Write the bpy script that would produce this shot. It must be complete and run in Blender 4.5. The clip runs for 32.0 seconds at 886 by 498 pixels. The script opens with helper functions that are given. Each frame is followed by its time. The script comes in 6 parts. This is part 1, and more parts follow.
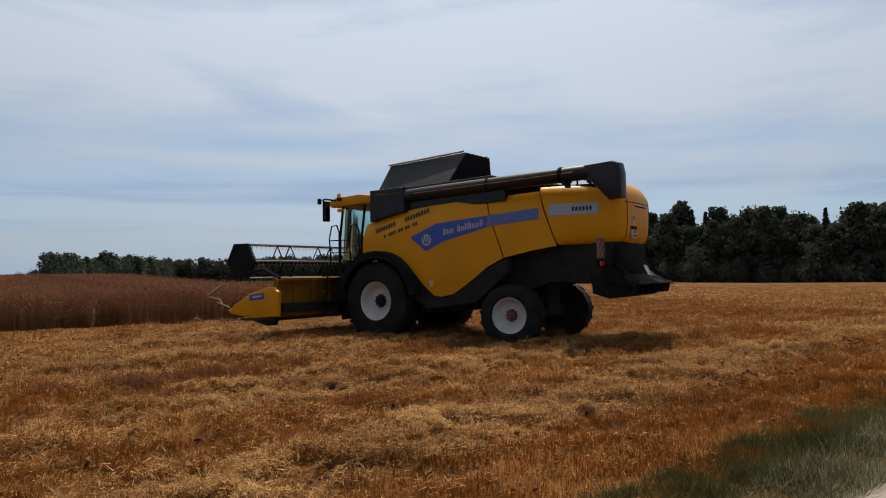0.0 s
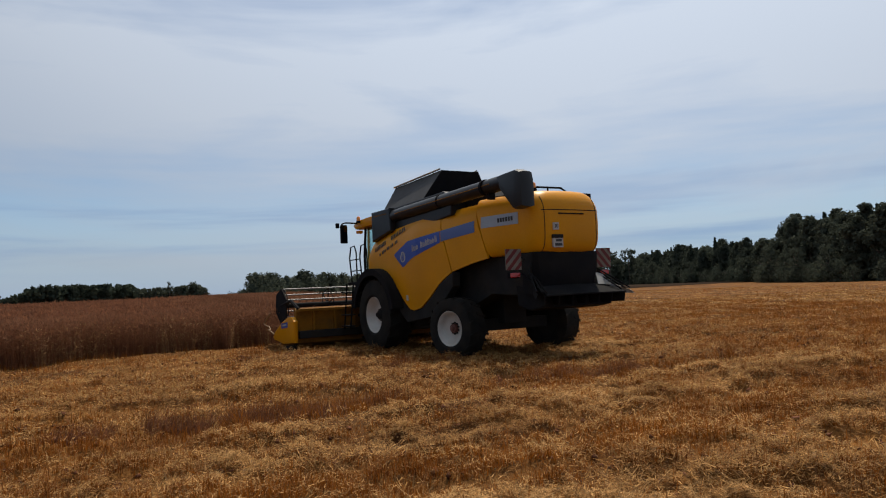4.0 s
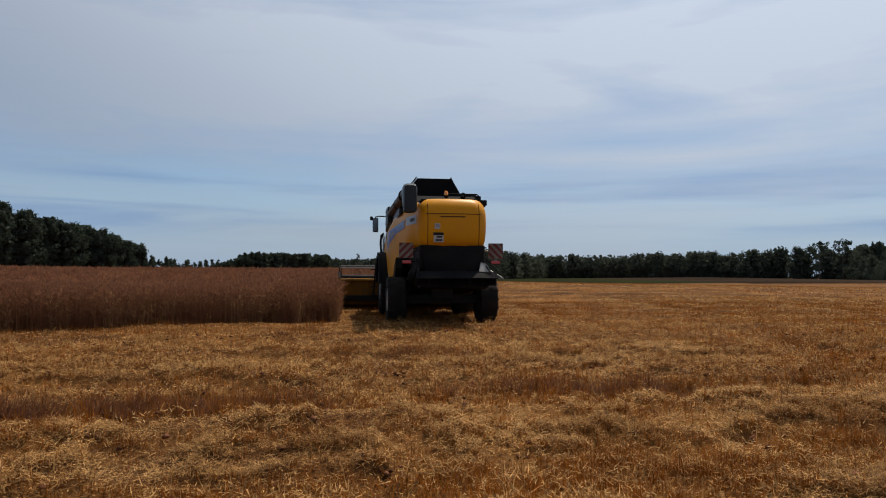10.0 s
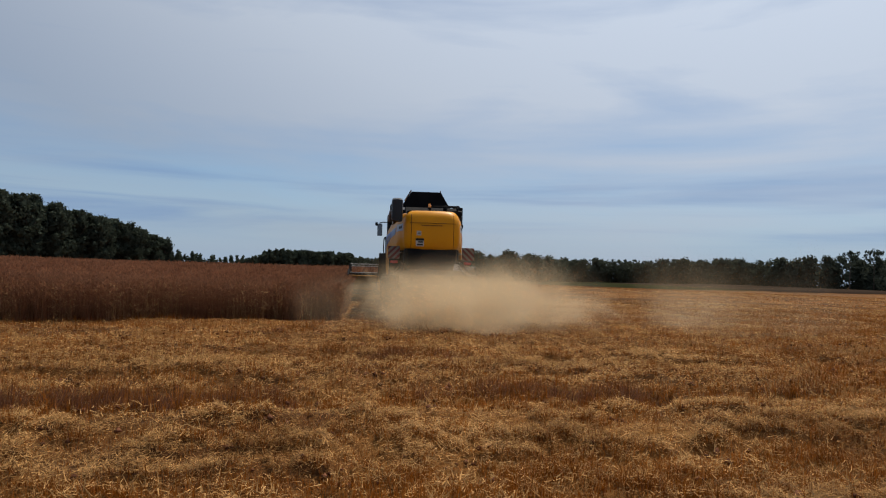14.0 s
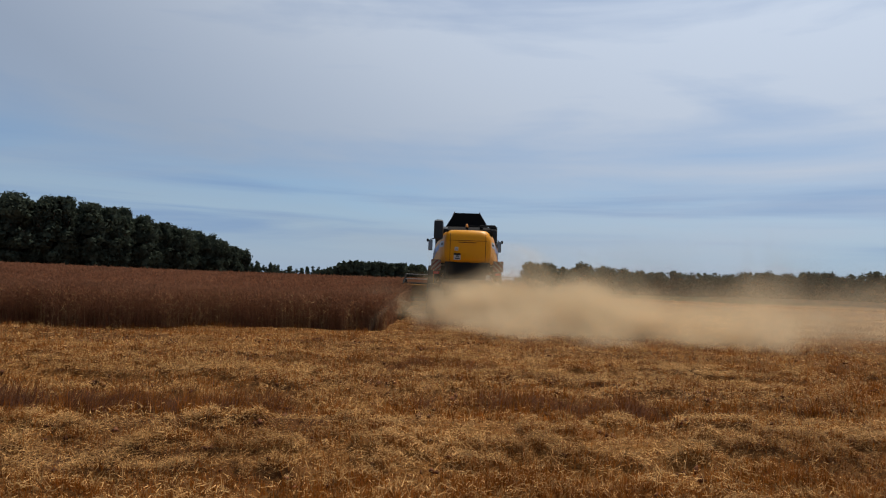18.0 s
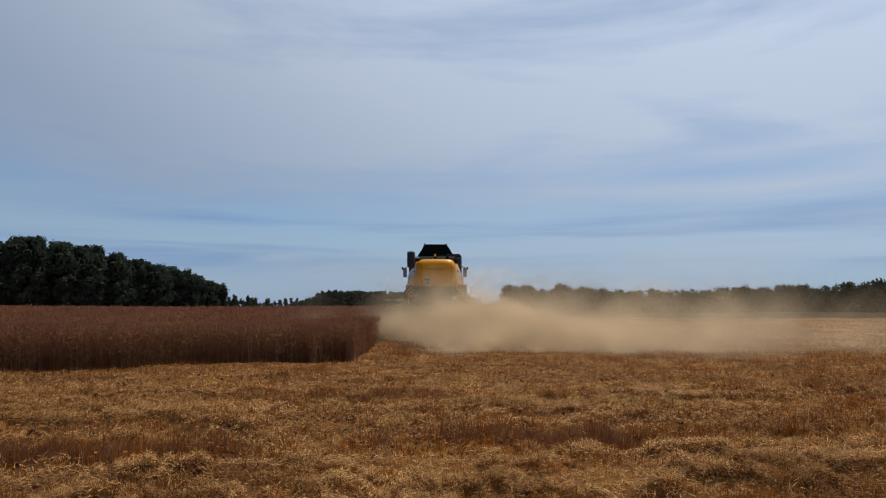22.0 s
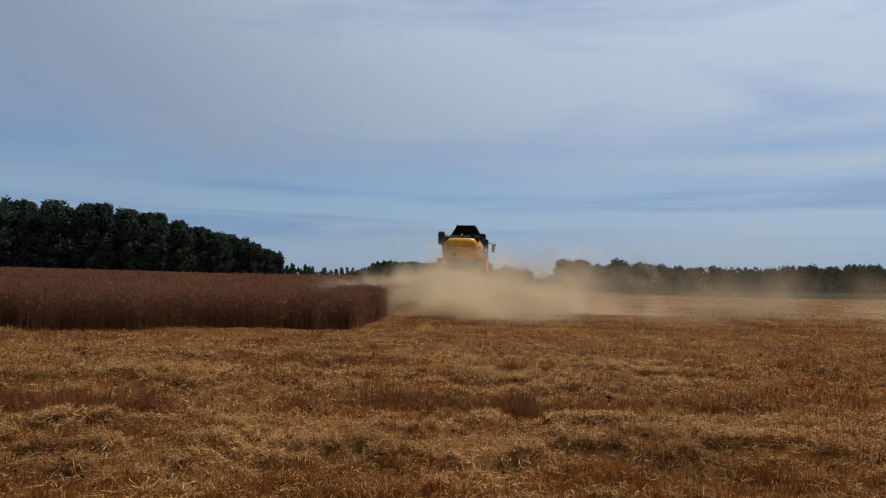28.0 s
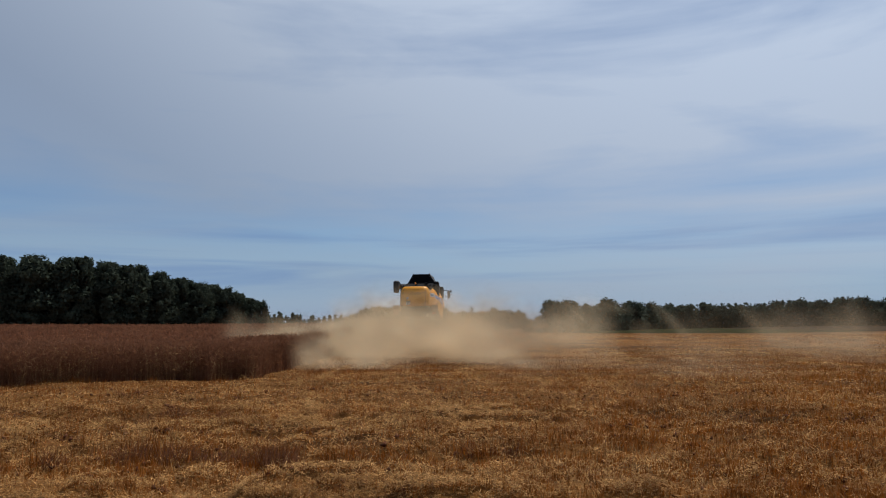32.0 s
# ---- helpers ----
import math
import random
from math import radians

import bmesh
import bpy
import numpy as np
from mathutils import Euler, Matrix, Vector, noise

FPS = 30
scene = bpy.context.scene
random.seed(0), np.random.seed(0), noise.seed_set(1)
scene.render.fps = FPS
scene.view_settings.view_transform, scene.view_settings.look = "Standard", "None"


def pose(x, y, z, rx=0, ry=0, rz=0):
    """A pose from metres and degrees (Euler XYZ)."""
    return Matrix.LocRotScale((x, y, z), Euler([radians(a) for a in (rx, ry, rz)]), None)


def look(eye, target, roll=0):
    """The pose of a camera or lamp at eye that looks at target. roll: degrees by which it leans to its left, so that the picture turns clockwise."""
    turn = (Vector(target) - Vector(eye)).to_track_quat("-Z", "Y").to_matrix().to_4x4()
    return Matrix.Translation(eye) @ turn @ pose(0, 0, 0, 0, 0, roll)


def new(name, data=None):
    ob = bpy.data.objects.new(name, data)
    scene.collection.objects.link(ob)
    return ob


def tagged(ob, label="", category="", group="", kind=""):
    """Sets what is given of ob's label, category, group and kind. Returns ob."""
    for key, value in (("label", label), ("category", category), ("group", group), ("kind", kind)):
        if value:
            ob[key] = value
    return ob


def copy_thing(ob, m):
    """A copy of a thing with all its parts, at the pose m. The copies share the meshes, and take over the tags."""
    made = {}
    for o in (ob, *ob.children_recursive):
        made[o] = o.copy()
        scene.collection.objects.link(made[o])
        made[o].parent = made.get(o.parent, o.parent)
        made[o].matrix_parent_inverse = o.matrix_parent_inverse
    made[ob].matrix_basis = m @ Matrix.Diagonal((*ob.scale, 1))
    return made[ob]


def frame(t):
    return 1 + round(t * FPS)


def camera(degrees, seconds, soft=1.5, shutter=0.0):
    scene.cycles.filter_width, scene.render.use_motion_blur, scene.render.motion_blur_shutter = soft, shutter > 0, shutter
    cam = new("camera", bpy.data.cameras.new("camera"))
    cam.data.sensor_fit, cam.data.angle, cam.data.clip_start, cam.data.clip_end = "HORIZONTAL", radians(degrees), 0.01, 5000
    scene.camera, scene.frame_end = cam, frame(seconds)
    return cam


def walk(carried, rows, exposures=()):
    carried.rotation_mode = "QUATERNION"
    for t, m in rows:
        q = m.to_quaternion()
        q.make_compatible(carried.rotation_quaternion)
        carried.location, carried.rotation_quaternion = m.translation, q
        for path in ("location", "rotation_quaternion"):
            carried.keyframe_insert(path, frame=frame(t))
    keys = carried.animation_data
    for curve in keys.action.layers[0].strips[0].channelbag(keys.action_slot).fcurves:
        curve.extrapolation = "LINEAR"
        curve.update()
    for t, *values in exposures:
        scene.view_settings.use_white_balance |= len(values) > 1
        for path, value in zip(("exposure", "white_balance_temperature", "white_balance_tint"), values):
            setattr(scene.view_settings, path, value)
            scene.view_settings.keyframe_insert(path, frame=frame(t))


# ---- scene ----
cam = camera(64.4, 32.0, 1.1)
METRES, EYE, TILT, LEAN, TURN = 13.63, 1.47, 0.0, 0.0, -37.5
ROWS = [
    (0.0, 0.0, 0.0, 0.0, 0.03, 2.07, 0.81),
    (0.5, 0.0142, 0.0273, 0.0004, 4.83, 2.93, -1.14),
    (1.0, 0.0162, 0.0482, -0.0011, 7.26, 3.61, -0.71),
    (1.5, 0.0128, 0.0713, 0.0022, 8.69, 3.46, -0.56),
    (2.0, 0.0213, 0.095, 0.002, 9.36, 4.16, 0.1),
    (2.5, 0.0301, 0.1115, 0.0023, 11.29, 4.22, 0.29),
    (3.0, 0.0325, 0.1378, 0.0024, 12.65, 3.69, -1.76),
    (3.5, 0.0443, 0.1606, 0.0007, 12.95, 3.39, 1.11),
    (5.5, 0.1108, 0.241, 0.0014, 19.09, 3.16, 1.33),
    (6.0, 0.1193, 0.2598, -0.0007, 20.93, 2.99, -1.19),
    (6.5, 0.1286, 0.2792, 0.001, 22.11, 2.26, 0.75),
    (7.0, 0.1487, 0.297, 0.0, 24.45, 2.56, -0.64),
    (7.5, 0.1597, 0.3134, -0.0013, 25.91, 1.82, -0.05),
    (8.0, 0.1703, 0.3313, 0.0004, 26.8, 1.68, 0.11),
    (8.5, 0.19, 0.3489, -0.0003, 27.77, 2.41, -0.46),
    (9.0, 0.2012, 0.3639, -0.0009, 28.93, 1.9, -0.36),
    (9.5, 0.2073, 0.382, 0.0002, 29.23, 1.26, -0.93),
    (10.0, 0.2198, 0.395, -0.0001, 29.8, 1.98, -0.19),
    (10.5, 0.2319, 0.401, 0.0008, 32.33, 2.34, -0.15),
    (11.0, 0.2309, 0.4049, 0.0008, 32.78, 2.5, -0.33),
    (11.5, 0.2251, 0.4095, 0.001, 32.38, 2.16, -0.46),
    (12.0, 0.2285, 0.4166, 0.0008, 32.09, 2.72, -1.2),
    (12.5, 0.2343, 0.4231, 0.0006, 32.22, 2.74, -0.44),
    (13.0, 0.2369, 0.43, 0.0007, 32.64, 2.63, 0.59),
    (13.5, 0.2424, 0.4285, 0.0003, 31.79, 2.54, 0.33),
    (14.0, 0.2523, 0.4233, 0.0008, 31.72, 2.01, -1.55),
    (14.5, 0.2617, 0.429, 0.0014, 32.63, 1.75, -1.32),
    (16.5, 0.2965, 0.4322, 0.0018, 36.5, 3.06, -1.83),
    (17.0, 0.3072, 0.4384, 0.0014, 37.31, 3.2, -2.14),
    (17.5, 0.3142, 0.4462, 0.0019, 37.95, 2.64, -1.38),
    (18.0, 0.3086, 0.4519, 0.002, 37.69, 2.81, -1.97),
    (18.5, 0.3028, 0.4601, 0.0028, 35.98, 2.48, -0.78),
    (19.0, 0.3054, 0.4742, 0.003, 35.24, 3.35, -0.24),
    (19.5, 0.3107, 0.4812, 0.0021, 36.74, 3.98, 0.54),
    (20.0, 0.3105, 0.485, 0.0019, 38.39, 4.24, 1.92),
    (20.5, 0.3105, 0.4857, 0.0019, 39.1, 4.52, 2.52),
    (21.0, 0.3096, 0.4859, 0.0016, 38.34, 4.24, 1.56),
    (21.5, 0.3068, 0.4878, 0.0024, 37.44, 4.38, 1.08),
    (22.0, 0.307, 0.4876, 0.0026, 36.12, 4.96, 0.24),
    (22.5, 0.3085, 0.486, 0.0022, 35.77, 4.56, 0.08),
    (23.0, 0.3087, 0.4876, 0.0021, 35.95, 4.03, 0.42),
    (23.5, 0.3133, 0.4862, 0.002, 36.3, 4.0, 0.62),
    (24.0, 0.3211, 0.4803, 0.0013, 36.68, 4.03, -0.01),
    (24.5, 0.3284, 0.4786, 0.0029, 37.56, 3.93, -1.14),
    (26.5, 0.3717, 0.5074, 0.003, 41.59, 4.41, -1.26),
    (27.0, 0.39, 0.5175, 0.0023, 41.85, 4.74, -0.55),
    (27.5, 0.4022, 0.5303, 0.003, 40.99, 4.16, 0.27),
    (28.0, 0.4058, 0.5477, 0.002, 40.74, 2.67, -1.07),
    (28.5, 0.4169, 0.5675, 0.0018, 39.57, 2.79, 1.11),
    (29.0, 0.4381, 0.582, 0.0037, 41.13, 2.69, -0.39),
    (29.5, 0.4531, 0.6018, 0.0016, 40.55, 3.21, -1.73),
    (30.0, 0.472, 0.6186, 0.0024, 41.94, 3.82, 0.92),
    (30.5, 0.4937, 0.6362, 0.0043, 42.19, 3.95, 2.17),
    (31.0, 0.5046, 0.662, 0.0039, 40.47, 4.42, -1.25),
    (31.5, 0.5208, 0.6795, 0.0046, 39.37, 6.53, -0.67),
    (32.0, 0.5536, 0.6876, 0.0041, 40.32, 6.25, 0.57),
]
walk(cam, [(t, pose(0, 0, EYE, TILT, LEAN, TURN) @ pose(METRES * x, METRES * y, METRES * z, 90 + pitch, roll, yaw)) for t, x, y, z, yaw, pitch, roll in ROWS],
     [(0.0, 0.1, 6800, 10), (3.0, 0.1, 6750, 10), (6.0, 0.08, 6700, 10), (9.0, 0.04, 6650, 10), (19.0, 0.03, 6500, 10), (24.0, -0.12, 6250, 10), (32.0, -0.15, 6250, 10)])

# ---- light ----
SUN_ELEVATION, SUN_AZIMUTH = 61.0, 39.0  # azimuth clockwise from +y
sun_way = Vector((math.sin(radians(SUN_AZIMUTH)) * math.cos(radians(SUN_ELEVATION)), math.cos(radians(SUN_AZIMUTH)) * math.cos(radians(SUN_ELEVATION)), math.sin(radians(SUN_ELEVATION))))
sun_data = bpy.data.lights.new("sun", "SUN")
sun_data.energy, sun_data.angle, sun_data.color = 4.9, radians(0.6), (1.0, 0.91, 0.77)
sun = new("sun", sun_data)
sun.matrix_world = look((0, 0, 60), Vector((0, 0, 60)) - sun_way)
tagged(sun, kind="structure")

world = bpy.data.worlds.new("sky")
scene.world = world
scene.cycles.transparent_max_bounces = 128
world.use_nodes = True
wn, wl = world.node_tree.nodes, world.node_tree.links
wn.clear()


def wnode(kind, **values):
    n = wn.new(kind)
    for key, value in values.items():
        n.inputs[key].default_value = value
    return n


w_out = wn.new("ShaderNodeOutputWorld")
w_bg = wnode("ShaderNodeBackground", Strength=1.0)
w_sky = wn.new("ShaderNodeTexSky")
w_sky.sky_type, w_sky.sun_disc = "NISHITA", False
w_sky.sun_elevation, w_sky.sun_rotation = radians(SUN_ELEVATION), radians(SUN_AZIMUTH)
w_sky.dust_density, w_sky.air_density, w_sky.ozone_density, w_sky.altitude = 0.25, 1.0, 3.0, 900
w_dim = wn.new("ShaderNodeVectorMath")
w_dim.operation = "MULTIPLY"
w_dim.inputs[1].default_value = (0.082, 0.086, 0.088)
w_co = wn.new("ShaderNodeTexCoord")
# cirrus: two layers of stretched veils over the blue
w_map = wnode("ShaderNodeMapping", Scale=(1.1, 2.0, 7.0), Rotation=(0.06, 0.1, 0.5))
w_n1 = wnode("ShaderNodeTexNoise", Scale=1.35, Detail=6.0, Roughness=0.55, Distortion=0.5)
w_map2 = wnode("ShaderNodeMapping", Scale=(0.8, 1.4, 13.0), Rotation=(0.0, 0.05, 0.2), Location=(3.1, 1.7, 0.4))
w_n2 = wnode("ShaderNodeTexNoise", Scale=1.2, Detail=5.0, Roughness=0.5, Distortion=0.3)
w_add = wn.new("ShaderNodeMath")
w_add.operation = "MULTIPLY_ADD"
w_add.inputs[1].default_value = 0.6
w_sep = wn.new("ShaderNodeSeparateXYZ")
w_up = wnode("ShaderNodeMapRange")
for key, value in (("From Min", 0.07), ("From Max", 0.27), ("To Min", -0.13), ("To Max", 0.24)):
    w_up.inputs[key].default_value = value
w_sum = wn.new("ShaderNodeMath")
w_sum.operation = "ADD"
w_ramp = wn.new("ShaderNodeValToRGB")
w_ramp.color_ramp.elements[0].position, w_ramp.color_ramp.elements[1].position = 0.5, 1.04
w_ramp.color_ramp.elements[0].color, w_ramp.color_ramp.elements[1].color = (0, 0, 0, 1), (0.86, 0.86, 0.86, 1)
w_mix = wn.new("ShaderNodeMix")
w_mix.data_type = "RGBA"
CLOUD = (0.56, 0.64, 0.765, 1)
wl.new(w_sky.outputs[0], w_dim.inputs[0])
wl.new(w_co.outputs["Generated"], w_map.inputs[0])
wl.new(w_co.outputs["Generated"], w_map2.inputs[0])
wl.new(w_map.outputs[0], w_n1.inputs["Vector"])
wl.new(w_map2.outputs[0], w_n2.inputs["Vector"])
wl.new(w_n2.outputs[0], w_add.inputs[0])
wl.new(w_n1.outputs[0], w_add.inputs[2])
wl.new(w_co.outputs["Generated"], w_sep.inputs[0])
wl.new(w_sep.outputs[2], w_up.inputs[0])
wl.new(w_add.outputs[0], w_sum.inputs[0])
wl.new(w_up.outputs[0], w_sum.inputs[1])
wl.new(w_sum.outputs[0], w_ramp.inputs[0])
# haze towards the horizon
w_haze = wn.new("ShaderNodeMix")
w_haze.data_type = "RGBA"
w_haze.inputs[7].default_value = (0.27, 0.38, 0.545, 1)
w_low = wnode("ShaderNodeMapRange")
w_low.interpolation_type = "SMOOTHSTEP"
for key, value in (("From Min", -0.01), ("From Max", 0.13), ("To Min", 0.95), ("To Max", 0.12)):
    w_low.inputs[key].default_value = value
wl.new(w_sep.outputs[2], w_low.inputs[0])
wl.new(w_low.outputs[0], w_haze.inputs[0])
wl.new(w_dim.outputs[0], w_haze.inputs[6])
# clear blue gaps between the low cloud streaks
w_map3 = wnode("ShaderNodeMapping", Scale=(1.0, 1.3, 17.0), Rotation=(0.02, -0.03, 0.8), Location=(1.3, 0.4, 2.2))
w_n3 = wnode("ShaderNodeTexNoise", Scale=1.5, Detail=5.0, Roughness=0.55, Distortion=0.35)
w_gap = wnode("ShaderNodeMapRange")
w_gap.interpolation_type = "SMOOTHSTEP"
for key, value in (("From Min", 0.42), ("From Max", 0.68), ("To Min", 0.0), ("To Max", 0.8)):
    w_gap.inputs[key].default_value = value
w_rise, w_sink = wnode("ShaderNodeMapRange"), wnode("ShaderNodeMapRange")
for n, low, high, a, b in ((w_rise, 0.03, 0.075, 0.0, 1.0), (w_sink, 0.1, 0.2, 1.0, 0.0)):
    n.interpolation_type = "SMOOTHSTEP"
    for key, value in (("From Min", low), ("From Max", high), ("To Min", a), ("To Max", b)):
        n.inputs[key].default_value = value
    wl.new(w_sep.outputs[2], n.inputs[0])
w_band, w_hole = wn.new("ShaderNodeMath"), wn.new("ShaderNodeMath")
w_band.operation = w_hole.operation = "MULTIPLY"
w_blue = wn.new("ShaderNodeMix")
w_blue.data_type = "RGBA"
w_blue.inputs[7].default_value = (0.15, 0.28, 0.52, 1)
wl.new(w_co.outputs["Generated"], w_map3.inputs[0])
wl.new(w_map3.outputs[0], w_n3.inputs["Vector"])
wl.new(w_n3.outputs[0], w_gap.inputs[0])
wl.new(w_rise.outputs[0], w_band.inputs[0])
wl.new(w_sink.outputs[0], w_band.inputs[1])
wl.new(w_band.outputs[0], w_hole.inputs[0])
wl.new(w_gap.outputs[0], w_hole.inputs[1])
wl.new(w_hole.outputs[0], w_blue.inputs[0])
wl.new(w_haze.outputs[2], w_blue.inputs[6])
wl.new(w_blue.outputs[2], w_mix.inputs[6])
# thin cloud scatters more light near the sun
w_dot = wn.new("ShaderNodeVectorMath")
w_dot.operation = "DOT_PRODUCT"
w_dot.inputs[1].default_value = sun_way
w_glow = wnode("ShaderNodeMapRange")
for key, value in (("From Min", 0.4), ("From Max", 0.8), ("To Min", 0.62), ("To Max", 1.1)):
    w_glow.inputs[key].default_value = value
w_veil = wn.new("ShaderNodeVectorMath")
w_veil.operation = "SCALE"
w_veil.inputs[0].default_value = CLOUD[:3]
wl.new(w_co.outputs["Generated"], w_dot.inputs[0])
wl.new(w_dot.outputs["Value"], w_glow.inputs[0])
wl.new(w_glow.outputs[0], w_veil.inputs["Scale"])
wl.new(w_veil.outputs[0], w_mix.inputs[7])
# the veil is thicker on the sun's side
w_side = wnode("ShaderNodeMapRange")
for key, value in (("From Min", 0.34), ("From Max", 0.6), ("To Min", 0.7), ("To Max", 1.12)):
    w_side.inputs[key].default_value = value
w_thick = wn.new("ShaderNodeMath")
w_thick.operation = "MULTIPLY"
wl.new(w_dot.outputs["Value"], w_side.inputs[0])
wl.new(w_ramp.outputs[0], w_thick.inputs[0])
wl.new(w_side.outputs[0], w_thick.inputs[1])
wl.new(w_thick.outputs[0], w_mix.inputs[0])
wl.new(w_mix.outputs[2], w_bg.inputs[0])
wl.new(w_bg.outputs[0], w_out.inputs[0])


# ---- materials ----
def material(name, low, high, scale=3.0, fine=60.0, rough=0.6, metal=0.0, bump=0.0, spread=0.0, spec=0.5, translucent=0.0, coat=0.0, stretch=(1, 1, 1), grime=None, grime_amount=0.0):
    """Two-scale noise between two colours; spread: brightness variation per loose piece; grime: a dust or stain colour in patches."""
    m = bpy.data.materials.new(name)
    m.use_nodes = True
    nodes, links = m.node_tree.nodes, m.node_tree.links
    bsdf, out = nodes["Principled BSDF"], nodes["Material Output"]
    co = nodes.new("ShaderNodeTexCoord")
    mp = nodes.new("ShaderNodeMapping")
    mp.inputs["Scale"].default_value = stretch
    links.new(co.outputs["Object"], mp.inputs[0])
    big, small = nodes.new("ShaderNodeTexNoise"), nodes.new("ShaderNodeTexNoise")
    big.inputs["Scale"].default_value, small.inputs["Scale"].default_value = scale, fine
    big.inputs["Detail"].default_value, small.inputs["Detail"].default_value = 5.0, 4.0
    for n in (big, small):
        links.new(mp.outputs[0], n.inputs["Vector"])
    mix = nodes.new("ShaderNodeMath")
    mix.operation = "MULTIPLY_ADD"
    mix.inputs[1].default_value = 0.6
    half = nodes.new("ShaderNodeMath")
    half.operation = "MULTIPLY"
    half.inputs[1].default_value = 0.4
    links.new(small.outputs[0], half.inputs[0])
    links.new(big.outputs[0], mix.inputs[0])
    links.new(half.outputs[0], mix.inputs[2])
    ramp = nodes.new("ShaderNodeValToRGB")
    ramp.color_ramp.elements[0].position, ramp.color_ramp.elements[1].position = 0.36, 0.64
    ramp.color_ramp.elements[0].color, ramp.color_ramp.elements[1].color = (*low, 1), (*high, 1)
    links.new(mix.outputs[0], ramp.inputs[0])
    colour = ramp.outputs[0]
    if grime:
        g = nodes.new("ShaderNodeTexNoise")
        g.inputs["Scale"].default_value, g.inputs["Detail"].default_value = scale * 0.7, 8.0
        links.new(co.outputs["Object"], g.inputs["Vector"])
        gr = nodes.new("ShaderNodeMapRange")
        gr.inputs["From Min"].default_value, gr.inputs["From Max"].default_value, gr.inputs["To Max"].default_value = 0.42, 0.72, grime_amount
        links.new(g.outputs[0], gr.inputs[0])
        gm = nodes.new("ShaderNodeMix")
        gm.data_type = "RGBA"
        links.new(gr.outputs[0], gm.inputs[0])
        links.new(colour, gm.inputs[6])
        gm.inputs[7].default_value = (*grime, 1)
        colour = gm.outputs[2]
    if spread:
        geo = nodes.new("ShaderNodeNewGeometry")
        rng = nodes.new("ShaderNodeMapRange")
        rng.inputs["To Min"].default_value, rng.inputs["To Max"].default_value = 1 - spread, 1 + spread
        links.new(geo.outputs["Random Per Island"], rng.inputs[0])
        mul = nodes.new("ShaderNodeVectorMath")
        mul.operation = "SCALE"
        links.new(colour, mul.inputs[0])
        links.new(rng.outputs[0], mul.inputs["Scale"])
        colour = mul.outputs[0]
    links.new(colour, bsdf.inputs["Base Color"])
    rr = nodes.new("ShaderNodeMapRange")
    rr.inputs["To Min"].default_value, rr.inputs["To Max"].default_value = max(0.02, rough - 0.12), min(1, rough + 0.12)
    links.new(small.outputs[0], rr.inputs[0])
    links.new(rr.outputs[0], bsdf.inputs["Roughness"])
    bsdf.inputs["Metallic"].default_value = metal
    bsdf.inputs["Specular IOR Level"].default_value = spec
    bsdf.inputs["Coat Weight"].default_value = coat
    if bump:
        bp = nodes.new("ShaderNodeBump")
        bp.inputs["Strength"].default_value, bp.inputs["Distance"].default_value = min(1.0, bump), 0.05
        links.new(mix.outputs[0], bp.inputs["Height"])
        links.new(bp.outputs[0], bsdf.inputs["Normal"])
    if translucent:
        tr = nodes.new("ShaderNodeBsdfTranslucent")
        links.new(colour, tr.inputs["Color"])
        ms = nodes.new("ShaderNodeMixShader")
        ms.inputs[0].default_value = translucent
        links.new(bsdf.outputs[0], ms.inputs[1])
        links.new(tr.outputs[0], ms.inputs[2])
        links.new(ms.outputs[0], out.inputs[0])
    return m


def glass(name, tint, rough=0.03):
    m = bpy.data.materials.new(name)
    m.use_nodes = True
    b = m.node_tree.nodes["Principled BSDF"]
    b.inputs["Base Color"].default_value = (*tint, 1)
    b.inputs["Transmission Weight"].default_value = 1.0
    b.inputs["Roughness"].default_value, b.inputs["IOR"].default_value = rough, 1.2
    return m


M_YELLOW = material("yellow_paint", (0.52, 0.205, 0.002), (0.6, 0.25, 0.003), 1.2, 30, 0.42, spec=0.16, grime=(0.38, 0.18, 0.02), grime_amount=0.3)
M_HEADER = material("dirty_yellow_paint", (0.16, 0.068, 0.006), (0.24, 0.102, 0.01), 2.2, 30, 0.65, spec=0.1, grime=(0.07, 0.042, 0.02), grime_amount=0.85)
M_BLACK = material("black_plastic", (0.008, 0.008, 0.009), (0.014, 0.014, 0.0155), 2, 70, 0.75, bump=0.04, spec=0.03, grime=(0.035, 0.029, 0.021), grime_amount=0.3)
M_TANK = material("tank_grey_plastic", (0.026, 0.026, 0.028), (0.042, 0.042, 0.044), 2, 40, 0.6, spec=0.2, grime=(0.04, 0.034, 0.026), grime_amount=0.25)
M_TUBE = material("auger_black_paint", (0.007, 0.007, 0.008), (0.013, 0.013, 0.014), 2, 50, 0.4, spec=0.3, grime=(0.018, 0.015, 0.011), grime_amount=0.3)
M_TYRE = material("tyre_rubber", (0.011, 0.0107, 0.0103), (0.02, 0.0187, 0.0167), 4, 90, 0.9, bump=0.15, spec=0.1, grime=(0.04, 0.028, 0.016), grime_amount=0.3)
M_RIM = material("white_rim_paint", (0.42, 0.4, 0.36), (0.52, 0.5, 0.46), 4, 60, 0.5, spec=0.3, grime=(0.28, 0.2, 0.12), grime_amount=0.4)
M_HUB = material("hub_red_brown", (0.09, 0.03, 0.02), (0.16, 0.05, 0.03), 9, 60, 0.55)
M_STEEL = material("bare_steel", (0.3, 0.29, 0.27), (0.5, 0.48, 0.45), 4, 80, 0.38, metal=0.9, grime=(0.2, 0.14, 0.08), grime_amount=0.5)
